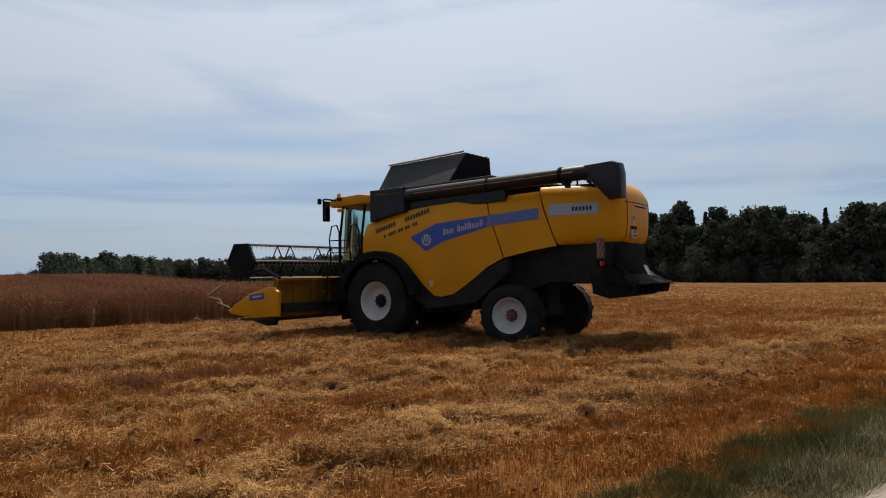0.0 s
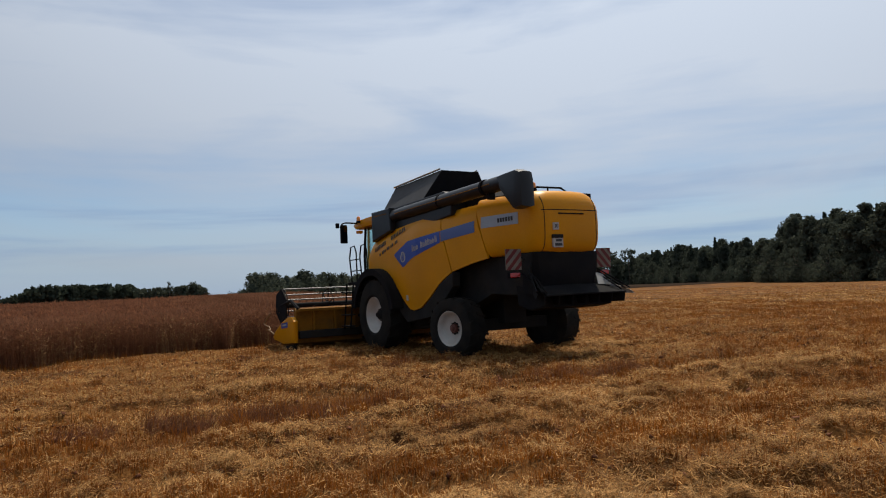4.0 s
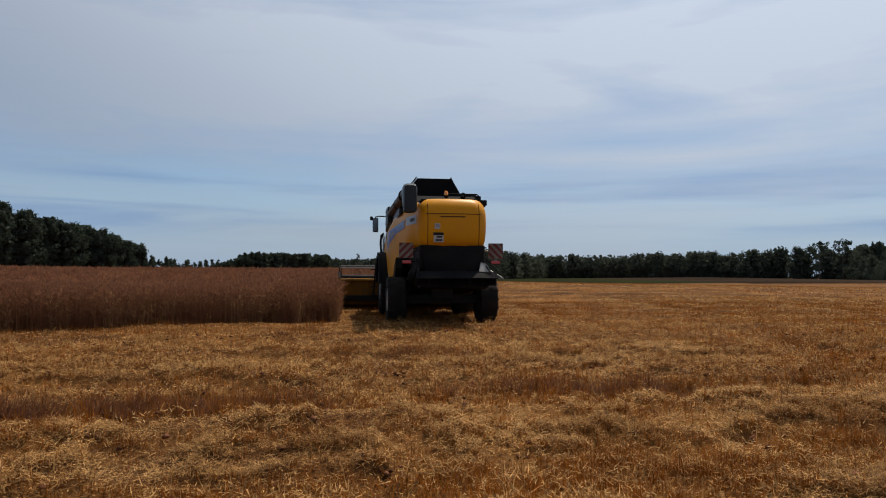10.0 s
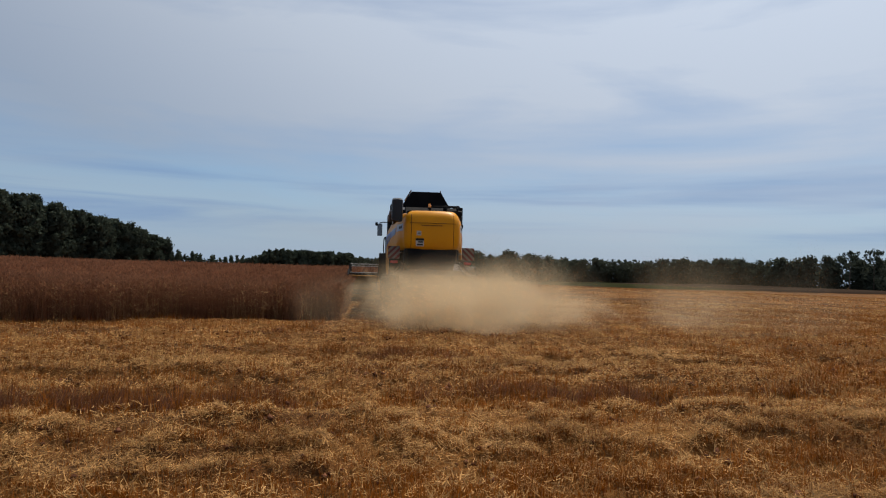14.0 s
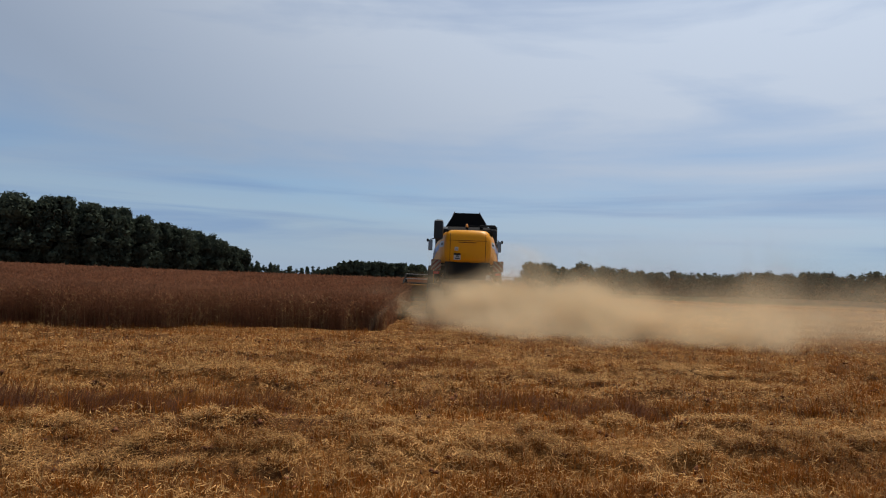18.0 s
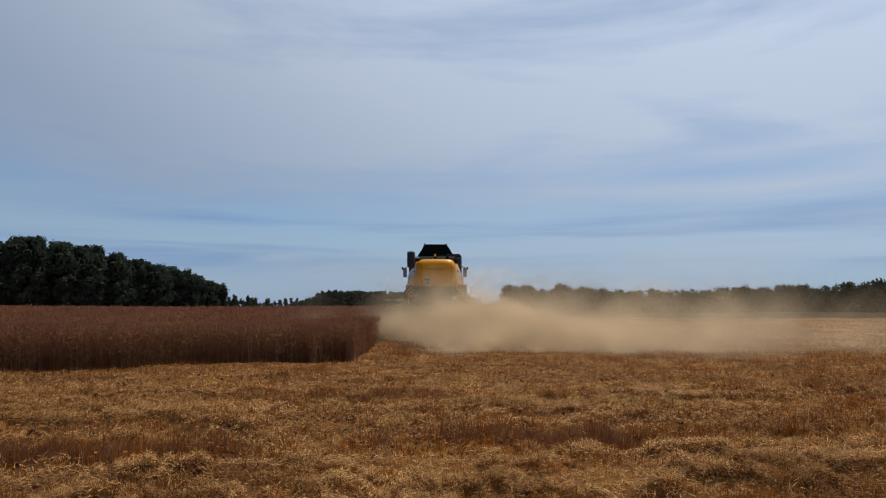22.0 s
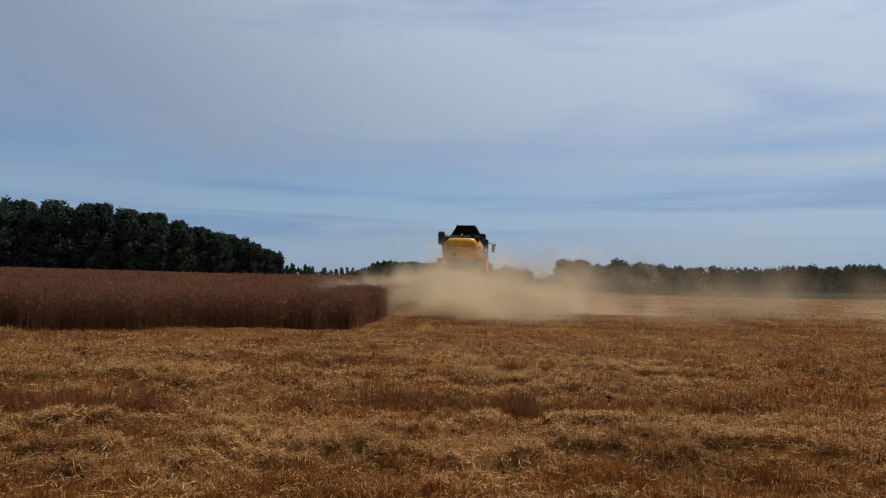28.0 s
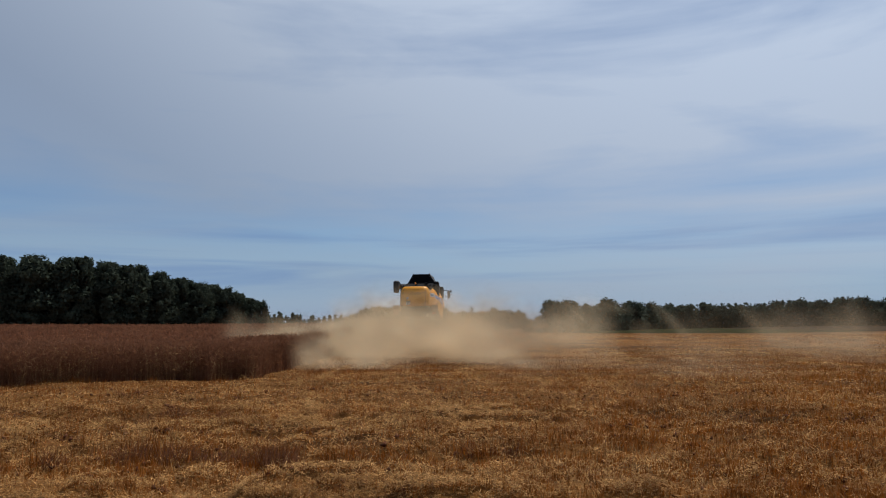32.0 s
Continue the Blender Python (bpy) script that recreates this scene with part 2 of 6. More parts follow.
M_DARK = material("dark_chassis", (0.014, 0.014, 0.0145), (0.026, 0.025, 0.024), 3, 50, 0.85, bump=0.1, spec=0.1, grime=(0.03, 0.022, 0.012), grime_amount=0.35)
M_BLUE = material("blue_decal", (0.012, 0.045, 0.26), (0.018, 0.06, 0.32), 2, 40, 0.35)
M_BLUE2 = material("pale_blue_decal", (0.055, 0.09, 0.24), (0.075, 0.115, 0.28), 2, 40, 0.35)
M_GREY = material("grey_decal", (0.24, 0.27, 0.31), (0.3, 0.33, 0.37), 2, 40, 0.4)
M_WHITE = material("white_decal", (0.36, 0.35, 0.335), (0.43, 0.42, 0.4), 3, 60, 0.6, spec=0.15, grime=(0.32, 0.26, 0.18), grime_amount=0.3)
M_INK = material("black_lettering", (0.015, 0.014, 0.014), (0.025, 0.023, 0.022), 3, 60, 0.5)
# warning boards: dust, and their shade put into both the white and the red
M_BOARD = material("dusty_shaded_reflector", (0.14, 0.12, 0.1), (0.2, 0.17, 0.14), 3, 60, 0.6, spec=0.1, grime=(0.16, 0.12, 0.08), grime_amount=0.5)
M_RED = material("shaded_red_reflector", (0.095, 0.01, 0.008), (0.135, 0.016, 0.012), 4, 60, 0.4, spec=0.3)
M_LAMP_RED = material("tail_lamp_red", (0.35, 0.01, 0.01), (0.45, 0.02, 0.015), 6, 60, 0.2, coat=0.5)
M_AMBER = material("amber_lens", (0.75, 0.2, 0.01), (0.85, 0.28, 0.02), 6, 60, 0.2, coat=0.5)
M_GLASS = glass("cab_glass", (0.55, 0.72, 0.72))
# silver darkened in place of the dark ground a tilted mirror would reflect
M_MIRROR = material("darkened_mirror_silver", (0.1, 0.1, 0.11), (0.13, 0.13, 0.14), 2, 30, 0.1, metal=1.0)
M_SEAT = material("seat_cloth", (0.03, 0.03, 0.035), (0.06, 0.06, 0.07), 9, 90, 0.9)
M_SOIL = material("stubble_ground", (0.05, 0.019, 0.006), (0.22, 0.1, 0.027), 0.5, 38.0, 0.95, bump=1.0, spec=0.05, stretch=(0.6, 1.6, 1), grime=(0.038, 0.018, 0.008), grime_amount=0.7)
M_LATH = material("worn_tan_steel", (0.2, 0.13, 0.07), (0.32, 0.22, 0.13), 4, 60, 0.6, spec=0.2)
M_BARE = material("dusty_steel", (0.14, 0.135, 0.13), (0.24, 0.23, 0.22), 3.0, 20, 0.5, spread=0.2, spec=0.5)
M_GALV = material("galvanised_sheet", (0.22, 0.22, 0.21), (0.34, 0.34, 0.33), 5, 60, 0.55, metal=0.3, grime=(0.25, 0.2, 0.14), grime_amount=0.4)
M_TRACK = material("pale_gravel_track", (0.2, 0.17, 0.14), (0.3, 0.265, 0.22), 1.5, 40, 0.95, bump=0.5, spec=0.1)
M_STRAW = material("loose_straw", (0.205, 0.099, 0.029), (0.48, 0.285, 0.113), 0.8, 12, 0.7, spread=0.6, spec=0.1, translucent=0.36)
M_STUB_EAST = material("ochre_stubble", (0.17, 0.066, 0.012), (0.31, 0.14, 0.03), 0.8, 12, 0.6, spread=0.45, spec=0.15, translucent=0.35)
M_STUB = material("orange_stubble", (0.148, 0.043, 0.0045), (0.29, 0.1, 0.0125), 0.8, 12, 0.6, spread=0.55, spec=0.3, translucent=0.35)
M_CROP_PALE = material("bleached_crop", (0.17, 0.085, 0.036), (0.33, 0.2, 0.1), 0.5, 9, 0.8, spread=0.4, spec=0.1, translucent=0.45)
M_CROP = material("ripe_crop", (0.125, 0.052, 0.028), (0.2, 0.092, 0.05), 0.5, 9, 0.8, spread=0.32, spec=0.12, translucent=0.45)
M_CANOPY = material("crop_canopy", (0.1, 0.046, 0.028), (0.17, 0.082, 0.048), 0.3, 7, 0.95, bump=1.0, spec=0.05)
M_DRY = material("bleached_grass", (0.2, 0.19, 0.12), (0.36, 0.34, 0.23), 1.2, 14, 0.8, spread=0.4, spec=0.05, translucent=0.2)
M_GRASS = material("verge_grass", (0.045, 0.05, 0.018), (0.13, 0.12, 0.045), 1.2, 14, 0.8, spread=0.5, spec=0.05, translucent=0.2)
M_MEADOW = material("far_meadow", (0.013, 0.016, 0.008), (0.026, 0.026, 0.012), 0.02, 0.4, 0.95, spec=0.0)
M_FARBROWN = material("far_brown_field", (0.02, 0.014, 0.011), (0.034, 0.024, 0.018), 0.02, 0.5, 0.95, spec=0.0)
# leaf green lifted and greyed: the distance haze is put into the colour
M_LEAF = material("hazed_broad_leaves", (0.044, 0.053, 0.041), (0.07, 0.08, 0.058), 0.12, 2.0, 0.9, spread=0.25, spec=0.03, translucent=0.3)
# needle green; also replaces leaf green where a wood's shade is put into the colour
M_DARK_FOLIAGE = material("needles_and_shaded_foliage", (0.032, 0.042, 0.032), (0.054, 0.067, 0.048), 0.12, 2.0, 0.9, spread=0.25, spec=0.03, translucent=0.25)
M_CLOD = material("soil_clod", (0.07, 0.028, 0.015), (0.14, 0.06, 0.032), 1.5, 25, 0.95, bump=0.6, spread=0.4, spec=0.05)
M_BARK = material("bark", (0.05, 0.037, 0.027), (0.1, 0.075, 0.055), 1.5, 12, 0.95, bump=0.6)

def dust_material():
    """A soft puff: dense at its middle, thinning to nothing at its rim, with wisps in it."""
    m = bpy.data.materials.new("chaff_dust")
    m.use_nodes = True
    nodes, links = m.node_tree.nodes, m.node_tree.links
    nodes.remove(nodes["Principled BSDF"])
    uv, co = nodes.new("ShaderNodeUVMap"), nodes.new("ShaderNodeTexCoord")
    far = nodes.new("ShaderNodeVectorMath")
    far.operation = "LENGTH"
    links.new(uv.outputs[0], far.inputs[0])
    fall = nodes.new("ShaderNodeMapRange")
    fall.interpolation_type = "SMOOTHSTEP"
    for key, value in (("From Min", 1.0), ("From Max", 0.1), ("To Min", 0.0), ("To Max", 0.1)):
        fall.inputs[key].default_value = value
    links.new(far.outputs["Value"], fall.inputs[0])
    wisp = nodes.new("ShaderNodeTexNoise")
    wisp.inputs["Scale"].default_value, wisp.inputs["Detail"].default_value = 1.7, 5.0
    links.new(co.outputs["Object"], wisp.inputs["Vector"])
    thin = nodes.new("ShaderNodeMapRange")
    for key, value in (("From Min", 0.3), ("From Max", 0.65), ("To Min", 0.55), ("To Max", 1.0)):
        thin.inputs[key].default_value = value
    links.new(wisp.outputs[0], thin.inputs[0])
    mul = nodes.new("ShaderNodeMath")
    mul.operation = "MULTIPLY"
    links.new(fall.outputs[0], mul.inputs[0])
    links.new(thin.outputs[0], mul.inputs[1])
    tint = nodes.new("ShaderNodeValToRGB")
    tint.color_ramp.elements[0].position, tint.color_ramp.elements[1].position = 0.35, 0.65
    tint.color_ramp.elements[0].color, tint.color_ramp.elements[1].color = (0.7, 0.55, 0.36, 1), (0.78, 0.63, 0.43, 1)
    links.new(wisp.outputs[0], tint.inputs[0])
    front, back, clear = nodes.new("ShaderNodeBsdfDiffuse"), nodes.new("ShaderNodeBsdfTranslucent"), nodes.new("ShaderNodeBsdfTransparent")
    both, veil = nodes.new("ShaderNodeMixShader"), nodes.new("ShaderNodeMixShader")
    for n in (front, back):
        links.new(tint.outputs[0], n.inputs[0])
    links.new(front.outputs[0], both.inputs[1])
    links.new(back.outputs[0], both.inputs[2])
    links.new(mul.outputs[0], veil.inputs[0])
    links.new(clear.outputs[0], veil.inputs[1])
    links.new(both.outputs[0], veil.inputs[2])
    links.new(veil.outputs[0], nodes["Material Output"].inputs[0])
    return m


M_DUST = dust_material()
M_CHAFF = material("chaff", (0.5, 0.36, 0.2), (0.62, 0.47, 0.28), 0.4, 4, 1.0, spec=0.0, translucent=0.4)


# ---- mesh helpers ----
def fast_mesh(name, verts, faces, mat, smooth=False):
    """A mesh from arrays: verts (n, 3), faces (m, k)."""
    me = bpy.data.meshes.new(name)
    verts, faces = np.asarray(verts, np.float32), np.asarray(faces, np.int32)
    k = faces.shape[1]
    me.vertices.add(len(verts))
    me.vertices.foreach_set("co", verts.ravel())
    me.loops.add(faces.size)
    me.loops.foreach_set("vertex_index", faces.ravel())
    me.polygons.add(len(faces))
    me.polygons.foreach_set("loop_start", np.arange(0, faces.size, k, dtype=np.int32))
    if smooth:
        me.polygons.foreach_set("use_smooth", np.ones(len(faces), bool))
    me.update(calc_edges=True)
    me.materials.append(mat)
    return me


def part(name, bm, mat, parent=None, label="", smooth=False, m=None):
    """Links a bmesh as one mesh object under a thing or part."""
    bmesh.ops.recalc_face_normals(bm, faces=bm.faces)
    me = bpy.data.meshes.new(name)
    bm.to_mesh(me)
    bm.free()
    for one in mat if isinstance(mat, (list, tuple)) else (mat,):
        me.materials.append(one)
    if smooth:
        for p in me.polygons:
            p.use_smooth = True
        me.set_sharp_from_angle(angle=radians(40))
    ob = new(name, me)
    if m is not None:
        ob.matrix_basis = m
    if parent is not None:
        ob.parent = parent
    if label:
        ob["label"] = label
    return ob


def add_box(bm, x0, x1, y0, y1, z0, z1, bevel=0.0, m=None):
    made = bmesh.ops.create_cube(bm, size=1.0)["verts"]
    for v in made:
        v.co = Vector(((x0 + x1) / 2 + v.co.x * (x1 - x0), (y0 + y1) / 2 + v.co.y * (y1 - y0), (z0 + z1) / 2 + v.co.z * (z1 - z0)))
        if m is not None:
            v.co = m @ v.co
    if bevel:
        edges = list({e for v in made for e in v.link_edges})
        bmesh.ops.bevel(bm, geom=edges, offset=bevel, segments=2, affect="EDGES", profile=0.6)
    return bm


def box_bm(*args, **kw):
    return add_box(bmesh.new(), *args, **kw)


def add_tube(bm, points, radius, sides=8, closed_ends=True):
    """A round bar along a polyline; radius a number or one for each point."""
    pts = [Vector(p) for p in points]
    radii = radius if isinstance(radius, (list, tuple)) else [radius] * len(pts)
    rings, side = [], None
    for i, p in enumerate(pts):
        way = (pts[min(i + 1, len(pts) - 1)] - pts[max(i - 1, 0)]).normalized()
        if side is None:
            side = way.orthogonal().normalized()
        side = (side - way * side.dot(way)).normalized()
        up = way.cross(side)
        rings.append([bm.verts.new(p + (side * math.cos(a) + up * math.sin(a)) * radii[i]) for a in (2 * math.pi * k / sides for k in range(sides))])
    for a, b in zip(rings, rings[1:]):
        for k in range(sides):
            bm.faces.new((a[k], a[(k + 1) % sides], b[(k + 1) % sides], b[k]))
    if closed_ends:
        bm.faces.new(rings[0][::-1])
        bm.faces.new(rings[-1])
    return bm


def tube_bm(points, radius, sides=8):
    return add_tube(bmesh.new(), points, radius, sides)


def add_prism(bm, outline, x0, x1, bevel=0.0):
    """A slab between x0 and x1 with the outline (y, z)."""
    a = [bm.verts.new((x0, y, z)) for y, z in outline]
    b = [bm.verts.new((x1, y, z)) for y, z in outline]
    faces = [bm.faces.new(a[::-1]), bm.faces.new(b)]
    n = len(outline)
    for k in range(n):
        bm.faces.new((a[k], a[(k + 1) % n], b[(k + 1) % n], b[k]))
    if bevel:
        edges = list({e for f in faces for e in f.edges})
        bmesh.ops.bevel(bm, geom=edges, offset=bevel, segments=2, affect="EDGES", profile=0.6)
    return bm


def prism_bm(outline, x0, x1, bevel=0.0):
    return add_prism(bmesh.new(), outline, x0, x1, bevel)


def add_lathe(bm, profile, steps=40, caps=True):
    """A body turned about the x axis from (x, r) points."""
    rings = [[bm.verts.new((x, r * math.cos(a), r * math.sin(a))) for a in (2 * math.pi * k / steps for k in range(steps))] for x, r in profile]
    for a, b in zip(rings, rings[1:]):
        for k in range(steps):
            bm.faces.new((a[k], a[(k + 1) % steps], b[(k + 1) % steps], b[k]))
    if caps:
        bm.faces.new(rings[0])
        bm.faces.new(rings[-1][::-1])
    return bm


def add_grid(bm, rows, thick=None):
    """A sheet from rows of points; thick: an offset vector that closes it into a shell."""
    top = [[bm.verts.new(p) for p in row] for row in rows]
    for a, b in zip(top, top[1:]):
        for k in range(len(a) - 1):
            bm.faces.new((a[k], a[k + 1], b[k + 1], b[k]))
    if thick is not None:
        t = Vector(thick)
        low = [[bm.verts.new(Vector(p) + t) for p in row] for row in rows]
        for a, b in zip(low, low[1:]):
            for k in range(len(a) - 1):
                bm.faces.new((a[k], b[k], b[k + 1], a[k + 1]))
        rim_a = top[0] + [r[-1] for r in top[1:]] + top[-1][-2::-1] + [r[0] for r in top[-2:0:-1]]
        rim_b = low[0] + [r[-1] for r in low[1:]] + low[-1][-2::-1] + [r[0] for r in low[-2:0:-1]]
        n = len(rim_a)
        for k in range(n):
            bm.faces.new((rim_a[k], rim_b[k], rim_b[(k + 1) % n], rim_a[(k + 1) % n]))
    return bm


def lerp_curve(points, y):
    """Value of a curve of (y, z) points, falling in y, at y."""
    ys, zs = [p[0] for p in points][::-1], [p[1] for p in points][::-1]
    return float(np.interp(y, ys, zs))


# ---- ground ----
def smooth(a, b, v):
    t = np.clip((np.asarray(v, float) - a) / (b - a), 0, 1)
    return t * t * (3 - 2 * t)


def height(x, y):
    """The lie of the land: level by the track, a low rise ahead, falling away behind it and to the east."""
    x, y = np.asarray(x, float), np.asarray(y, float)
    rise = np.interp(y, [-200, 18, 28, 37, 44, 52, 65, 85, 120, 500, 3000], [0, 0, 0.10, 0.32, 0.54, 0.66, 0.72, 0.72, 0.4, -4.0, -8.0])
    east = -0.012 * np.maximum(x - 22, 0) - 0.004 * np.clip(x - 60, 0, 200)
    west = 0.011 * np.maximum(-14 - x, 0)
    far = 2.2 * np.clip((y - 170) / 160, 0, 1) * np.clip((x - 25) / 70, 0, 1)
    far = far + 2.3 * np.clip((y - 90) / 110, 0, 1) * np.clip((x - 90) / 90, 0, 1)
    far = far - 0.25 * np.clip((x - 12) / 15, 0, 1) * np.clip((y - 50) / 30, 0, 1)
    return rise + np.maximum(east, -5.0) + np.minimum(west, 5.0) + far


def value_noise(x, y, seed, size):
    """Smooth random field in 0..1."""
    r = np.random.default_rng(seed).random((64, 64))
    u, v = np.asarray(x) / size, np.asarray(y) / size
    i, j = np.floor(u).astype(int), np.floor(v).astype(int)
    fu, fv = u - i, v - j
    fu, fv = fu * fu * (3 - 2 * fu), fv * fv * (3 - 2 * fv)
    a, b = r[i % 64, j % 64], r[(i + 1) % 64, j % 64]
    c, d = r[i % 64, (j + 1) % 64], r[(i + 1) % 64, (j + 1) % 64]
    return (a * (1 - fu) + b * fu) * (1 - fv) + (c * (1 - fu) + d * fu) * fv


def lane(x, y):
    """Distance across the headland: its swaths run along x and bend a little."""
    return y - np.where(x < 10, 0.2 * (x - 6), 0.8 + 0.12 * (x - 10))


def swath_line(x, y):
    """How much loose straw lies along the swaths of the headland and the lines of the field."""
    yy = lane(x, y) + 0.5 * (value_noise(x, y, 5, 1.6) - 0.5)
    bands = np.interp(yy, [2.5, 3.4, 4.5, 4.9, 5.9, 6.3, 6.7, 7.5, 7.9, 8.5, 8.9, 9.3, 9.65, 9.9, 10.4, 10.8, 11.6, 12.6, 13.1, 13.7, 14.3, 17, 21],
                      [0.05, 0.08, 0.22, 1, 1, 0.4, 0.22, 0.3, 0.95, 0.9, 0.4, 0.9, 0.5, 0.05, 0.08, 0.45, 0.6, 0.45, 0.95, 0.85, 0.55, 0.65, 0.68])
    # beyond the headland the straw lies in lines along the way the harvester drove
    along = 0.62 + 0.4 * np.exp(-((((x - 8.4) % 5.9) - 2.95) / 0.55) ** 2) - 0.3 * np.exp(-((((x - 8.4) % 5.9) - 4.3) / 0.3) ** 2)
    w = smooth(20, 25, y)
    bands = bands * (1 - w) + along * w
    # pale pressed straw where the harvester's wheels went
    mid = np.interp(y, [9, 14.55, 17.78, 21.12, 24.83, 28.2, 51], [12.4, 10.23, 9.21, 8.63, 8.33, 8.2, 8.0])
    off = np.minimum(np.abs(x - mid + 1.24), np.abs(x - mid - 1.24)) + 0.3 * (value_noise(x, y, 12, 0.7) - 0.5)
    bands = np.maximum(bands, 0.95 * np.exp(-(off / 0.3) ** 4) * smooth(10, 14, y))
    # the headland's ends were raked barer
    at = lane(x, y)
    bare = 0.3 * smooth(12.5, 16, x) * smooth(6.6, 7.5, at) + 0.25 * (1 - smooth(0, 4, x))
    return bands * (1 - bare * (1 - smooth(20, 26, y)))


def swath(x, y):
    """How much loose straw covers a place, patch by patch."""
    thin = 1 - 0.45 * smooth(11.3, 14.0, x) * (1 - smooth(14.5, 19, y))
    return np.clip(thin * swath_line(x, y) * (0.7 + 0.5 * value_noise(x, y, 8, 0.9)) * (0.72 + 0.5 * value_noise(x, y, 9, 0.28)), 0, 1)


def pocket(x, y):
    """Bare hollows between the straw, of a palm's to a step's width."""
    n = 0.72 * value_noise(x * 0.6, y, 93, 0.11) + 0.28 * value_noise(x, y, 94, 0.5)
    return smooth(0.62, 0.75, n) * (1 - smooth(20, 40, y))


STRIPS = ((6.7, 9.7, 10.95, 0.03, 0.24), (1.2, 5.5, 10.1, 0.05, 0.3), (6.2, 7.9, 14.3, 0.1, 0.2), (11.1, 12.2, 11.4, 0.05, 0.2))  # x from, to, y, slope, breadth


def ridge_at(x, y):
    """How much of a left-over strip of tall stubble stands at a place."""
    at = y + 0.25 * (value_noise(x, y, 32, 0.7) - 0.5)
    best = np.zeros(np.shape(x))
    for x0, x1, yc, slope, broad in STRIPS:
        mid = (x0 + x1) / 2
        best = np.maximum(best, np.exp(-((at - yc - slope * (x - mid)) / broad) ** 2) * smooth(x0 - 0.3, x0 + 0.3, x) * (1 - smooth(x1 - 0.3, x1 + 0.3, x)))
    return best * smooth(0.25, 0.5, value_noise(x, y, 33, 0.32))


def clump(x, y):
    """Tussocks and wads, a hand's to a foot's breadth wide."""
    n = 0.62 * value_noise(x * 0.75, y, 101, 0.26) + 0.38 * value_noise(x, y, 102, 0.13)
    return smooth(0.42, 0.72, n)


def relief(x, y):
    """Clods, ruts and heaps of the worked headland, fading out far off."""
    fade = smooth(2.9, 3.6, y - 0.11 * (np.asarray(x) - 3.7)) * (1 - smooth(45, 60, y))
    r = 0.05 * (value_noise(x, y, 91, 0.8) - 0.5) + 0.03 * (value_noise(x, y, 92, 0.36) - 0.5) + 0.035 * np.sin(np.asarray(y) * 2.1 + 0.1 * np.asarray(x))
    return fade * (r + 0.07 * swath_line(x, y) - 0.05 * pocket(x, y) + 0.055 * (clump(x, y) - 0.4) * (1 - smooth(15, 26, y)))


def surface(x, y):
    return height(x, y) + relief(x, y)


gx = np.concatenate([-np.geomspace(3000, 20, 34), np.linspace(-14, -4.1, 56), np.linspace(-4, 17, 290), np.linspace(17.1, 28, 60), np.linspace(32, 262, 47), np.geomspace(275, 3000, 18)])
gy = np.concatenate([-np.geomspace(2000, 12, 18), np.linspace(-10, 2, 14), np.linspace(2.2, 15, 170), np.linspace(15.1, 24, 70), np.linspace(24.3, 60, 90), np.linspace(63, 423, 73), np.geomspace(440, 3200, 18)])
GX, GY = np.meshgrid(gx, gy)
near = ((GX > -15) & (GX < 29) & (GY > 2) & (GY < 60)).astype(float)
GZ = height(GX, GY) + near * relief(GX, GY)
idx = np.arange(GX.size).reshape(GX.shape)
quads = np.stack([idx[:-1, :-1], idx[:-1, 1:], idx[1:, 1:], idx[1:, :-1]], -1).reshape(-1, 4)
ground = new("ground", fast_mesh("ground", np.stack([GX, GY, GZ], -1).reshape(-1, 3), quads, M_SOIL, True))
tagged(ground, "harvested grain field with orange stubble and scattered straw", "field", kind="structure")


def strip(name, mat, x0, x1, edge_lo, edge_hi, lift, label, category, steps=60, across=4):
    xs = np.linspace(x0, x1, steps)
    rows = []
    for k in range(across + 1):
        f = k / across
        ys = edge_lo(xs) * (1 - f) + edge_hi(xs) * f
        rows.append(np.stack([xs, ys, height(xs, ys) + lift], -1))
    v = np.concatenate(rows)
    i = np.arange(len(v)).reshape(across + 1, steps)
    q = np.stack([i[:-1, :-1], i[:-1, 1:], i[1:, 1:], i[1:, :-1]], -1).reshape(-1, 4)
    ob = new(name, fast_mesh(name, v, q, mat, True))
    return tagged(ob, label, category, kind="structure")


def track_edge(x):
    return 1.62 + 0.11 * (np.asarray(x) - 0.8)


strip("road", M_TRACK, -60, 120, lambda x: track_edge(x) - 3.1, track_edge, 0.012, "pale compacted gravel farm track beside the field", "track", 120)
strip("meadow", M_MEADOW, 14, 118, lambda x: 200 - 0.1 * (x - 60), lambda x: 400 + 0.2 * (x - 60), 0.1, "distant strip of green meadow before the wood", "meadow", 60, 40)
strip("far_field", M_FARBROWN, 118, 240, lambda x: 192 - 0.1 * (x - 60), lambda x: 400 + 0.2 * (x - 60), 0.1, "distant brown fallow strip before the wood", "field", 60, 40)


# loose straw and stubble, row by row along x
def blades(base, way, length, width, bend=None, flat=0.4):
    """Thin slips from base along way (unit), with a width across; flat: how far they lie with their broad side up."""
    n = len(base)
    across = np.cross(way, np.stack([np.sin(np.arange(n) * 1.7), np.cos(np.arange(n) * 2.3), flat * np.ones(n)], -1))
    across /= np.linalg.norm(across, axis=1, keepdims=True) + 1e-9
    tip = base + way * length[:, None]
    if bend is not None:
        tip = tip + bend
    h = across * (width / 2)[:, None]
    v = np.stack([base - h, base + h, tip], 1).reshape(-1, 3)
    return v, np.arange(3 * n).reshape(-1, 3)


def verge_edge(x):
    return 2.75 + 0.11 * (x - 3.7)


def scatter(rng, count, x0, x1, y0, y1):
    return rng.uniform(x0, x1, count), rng.uniform(y0, y1, count)


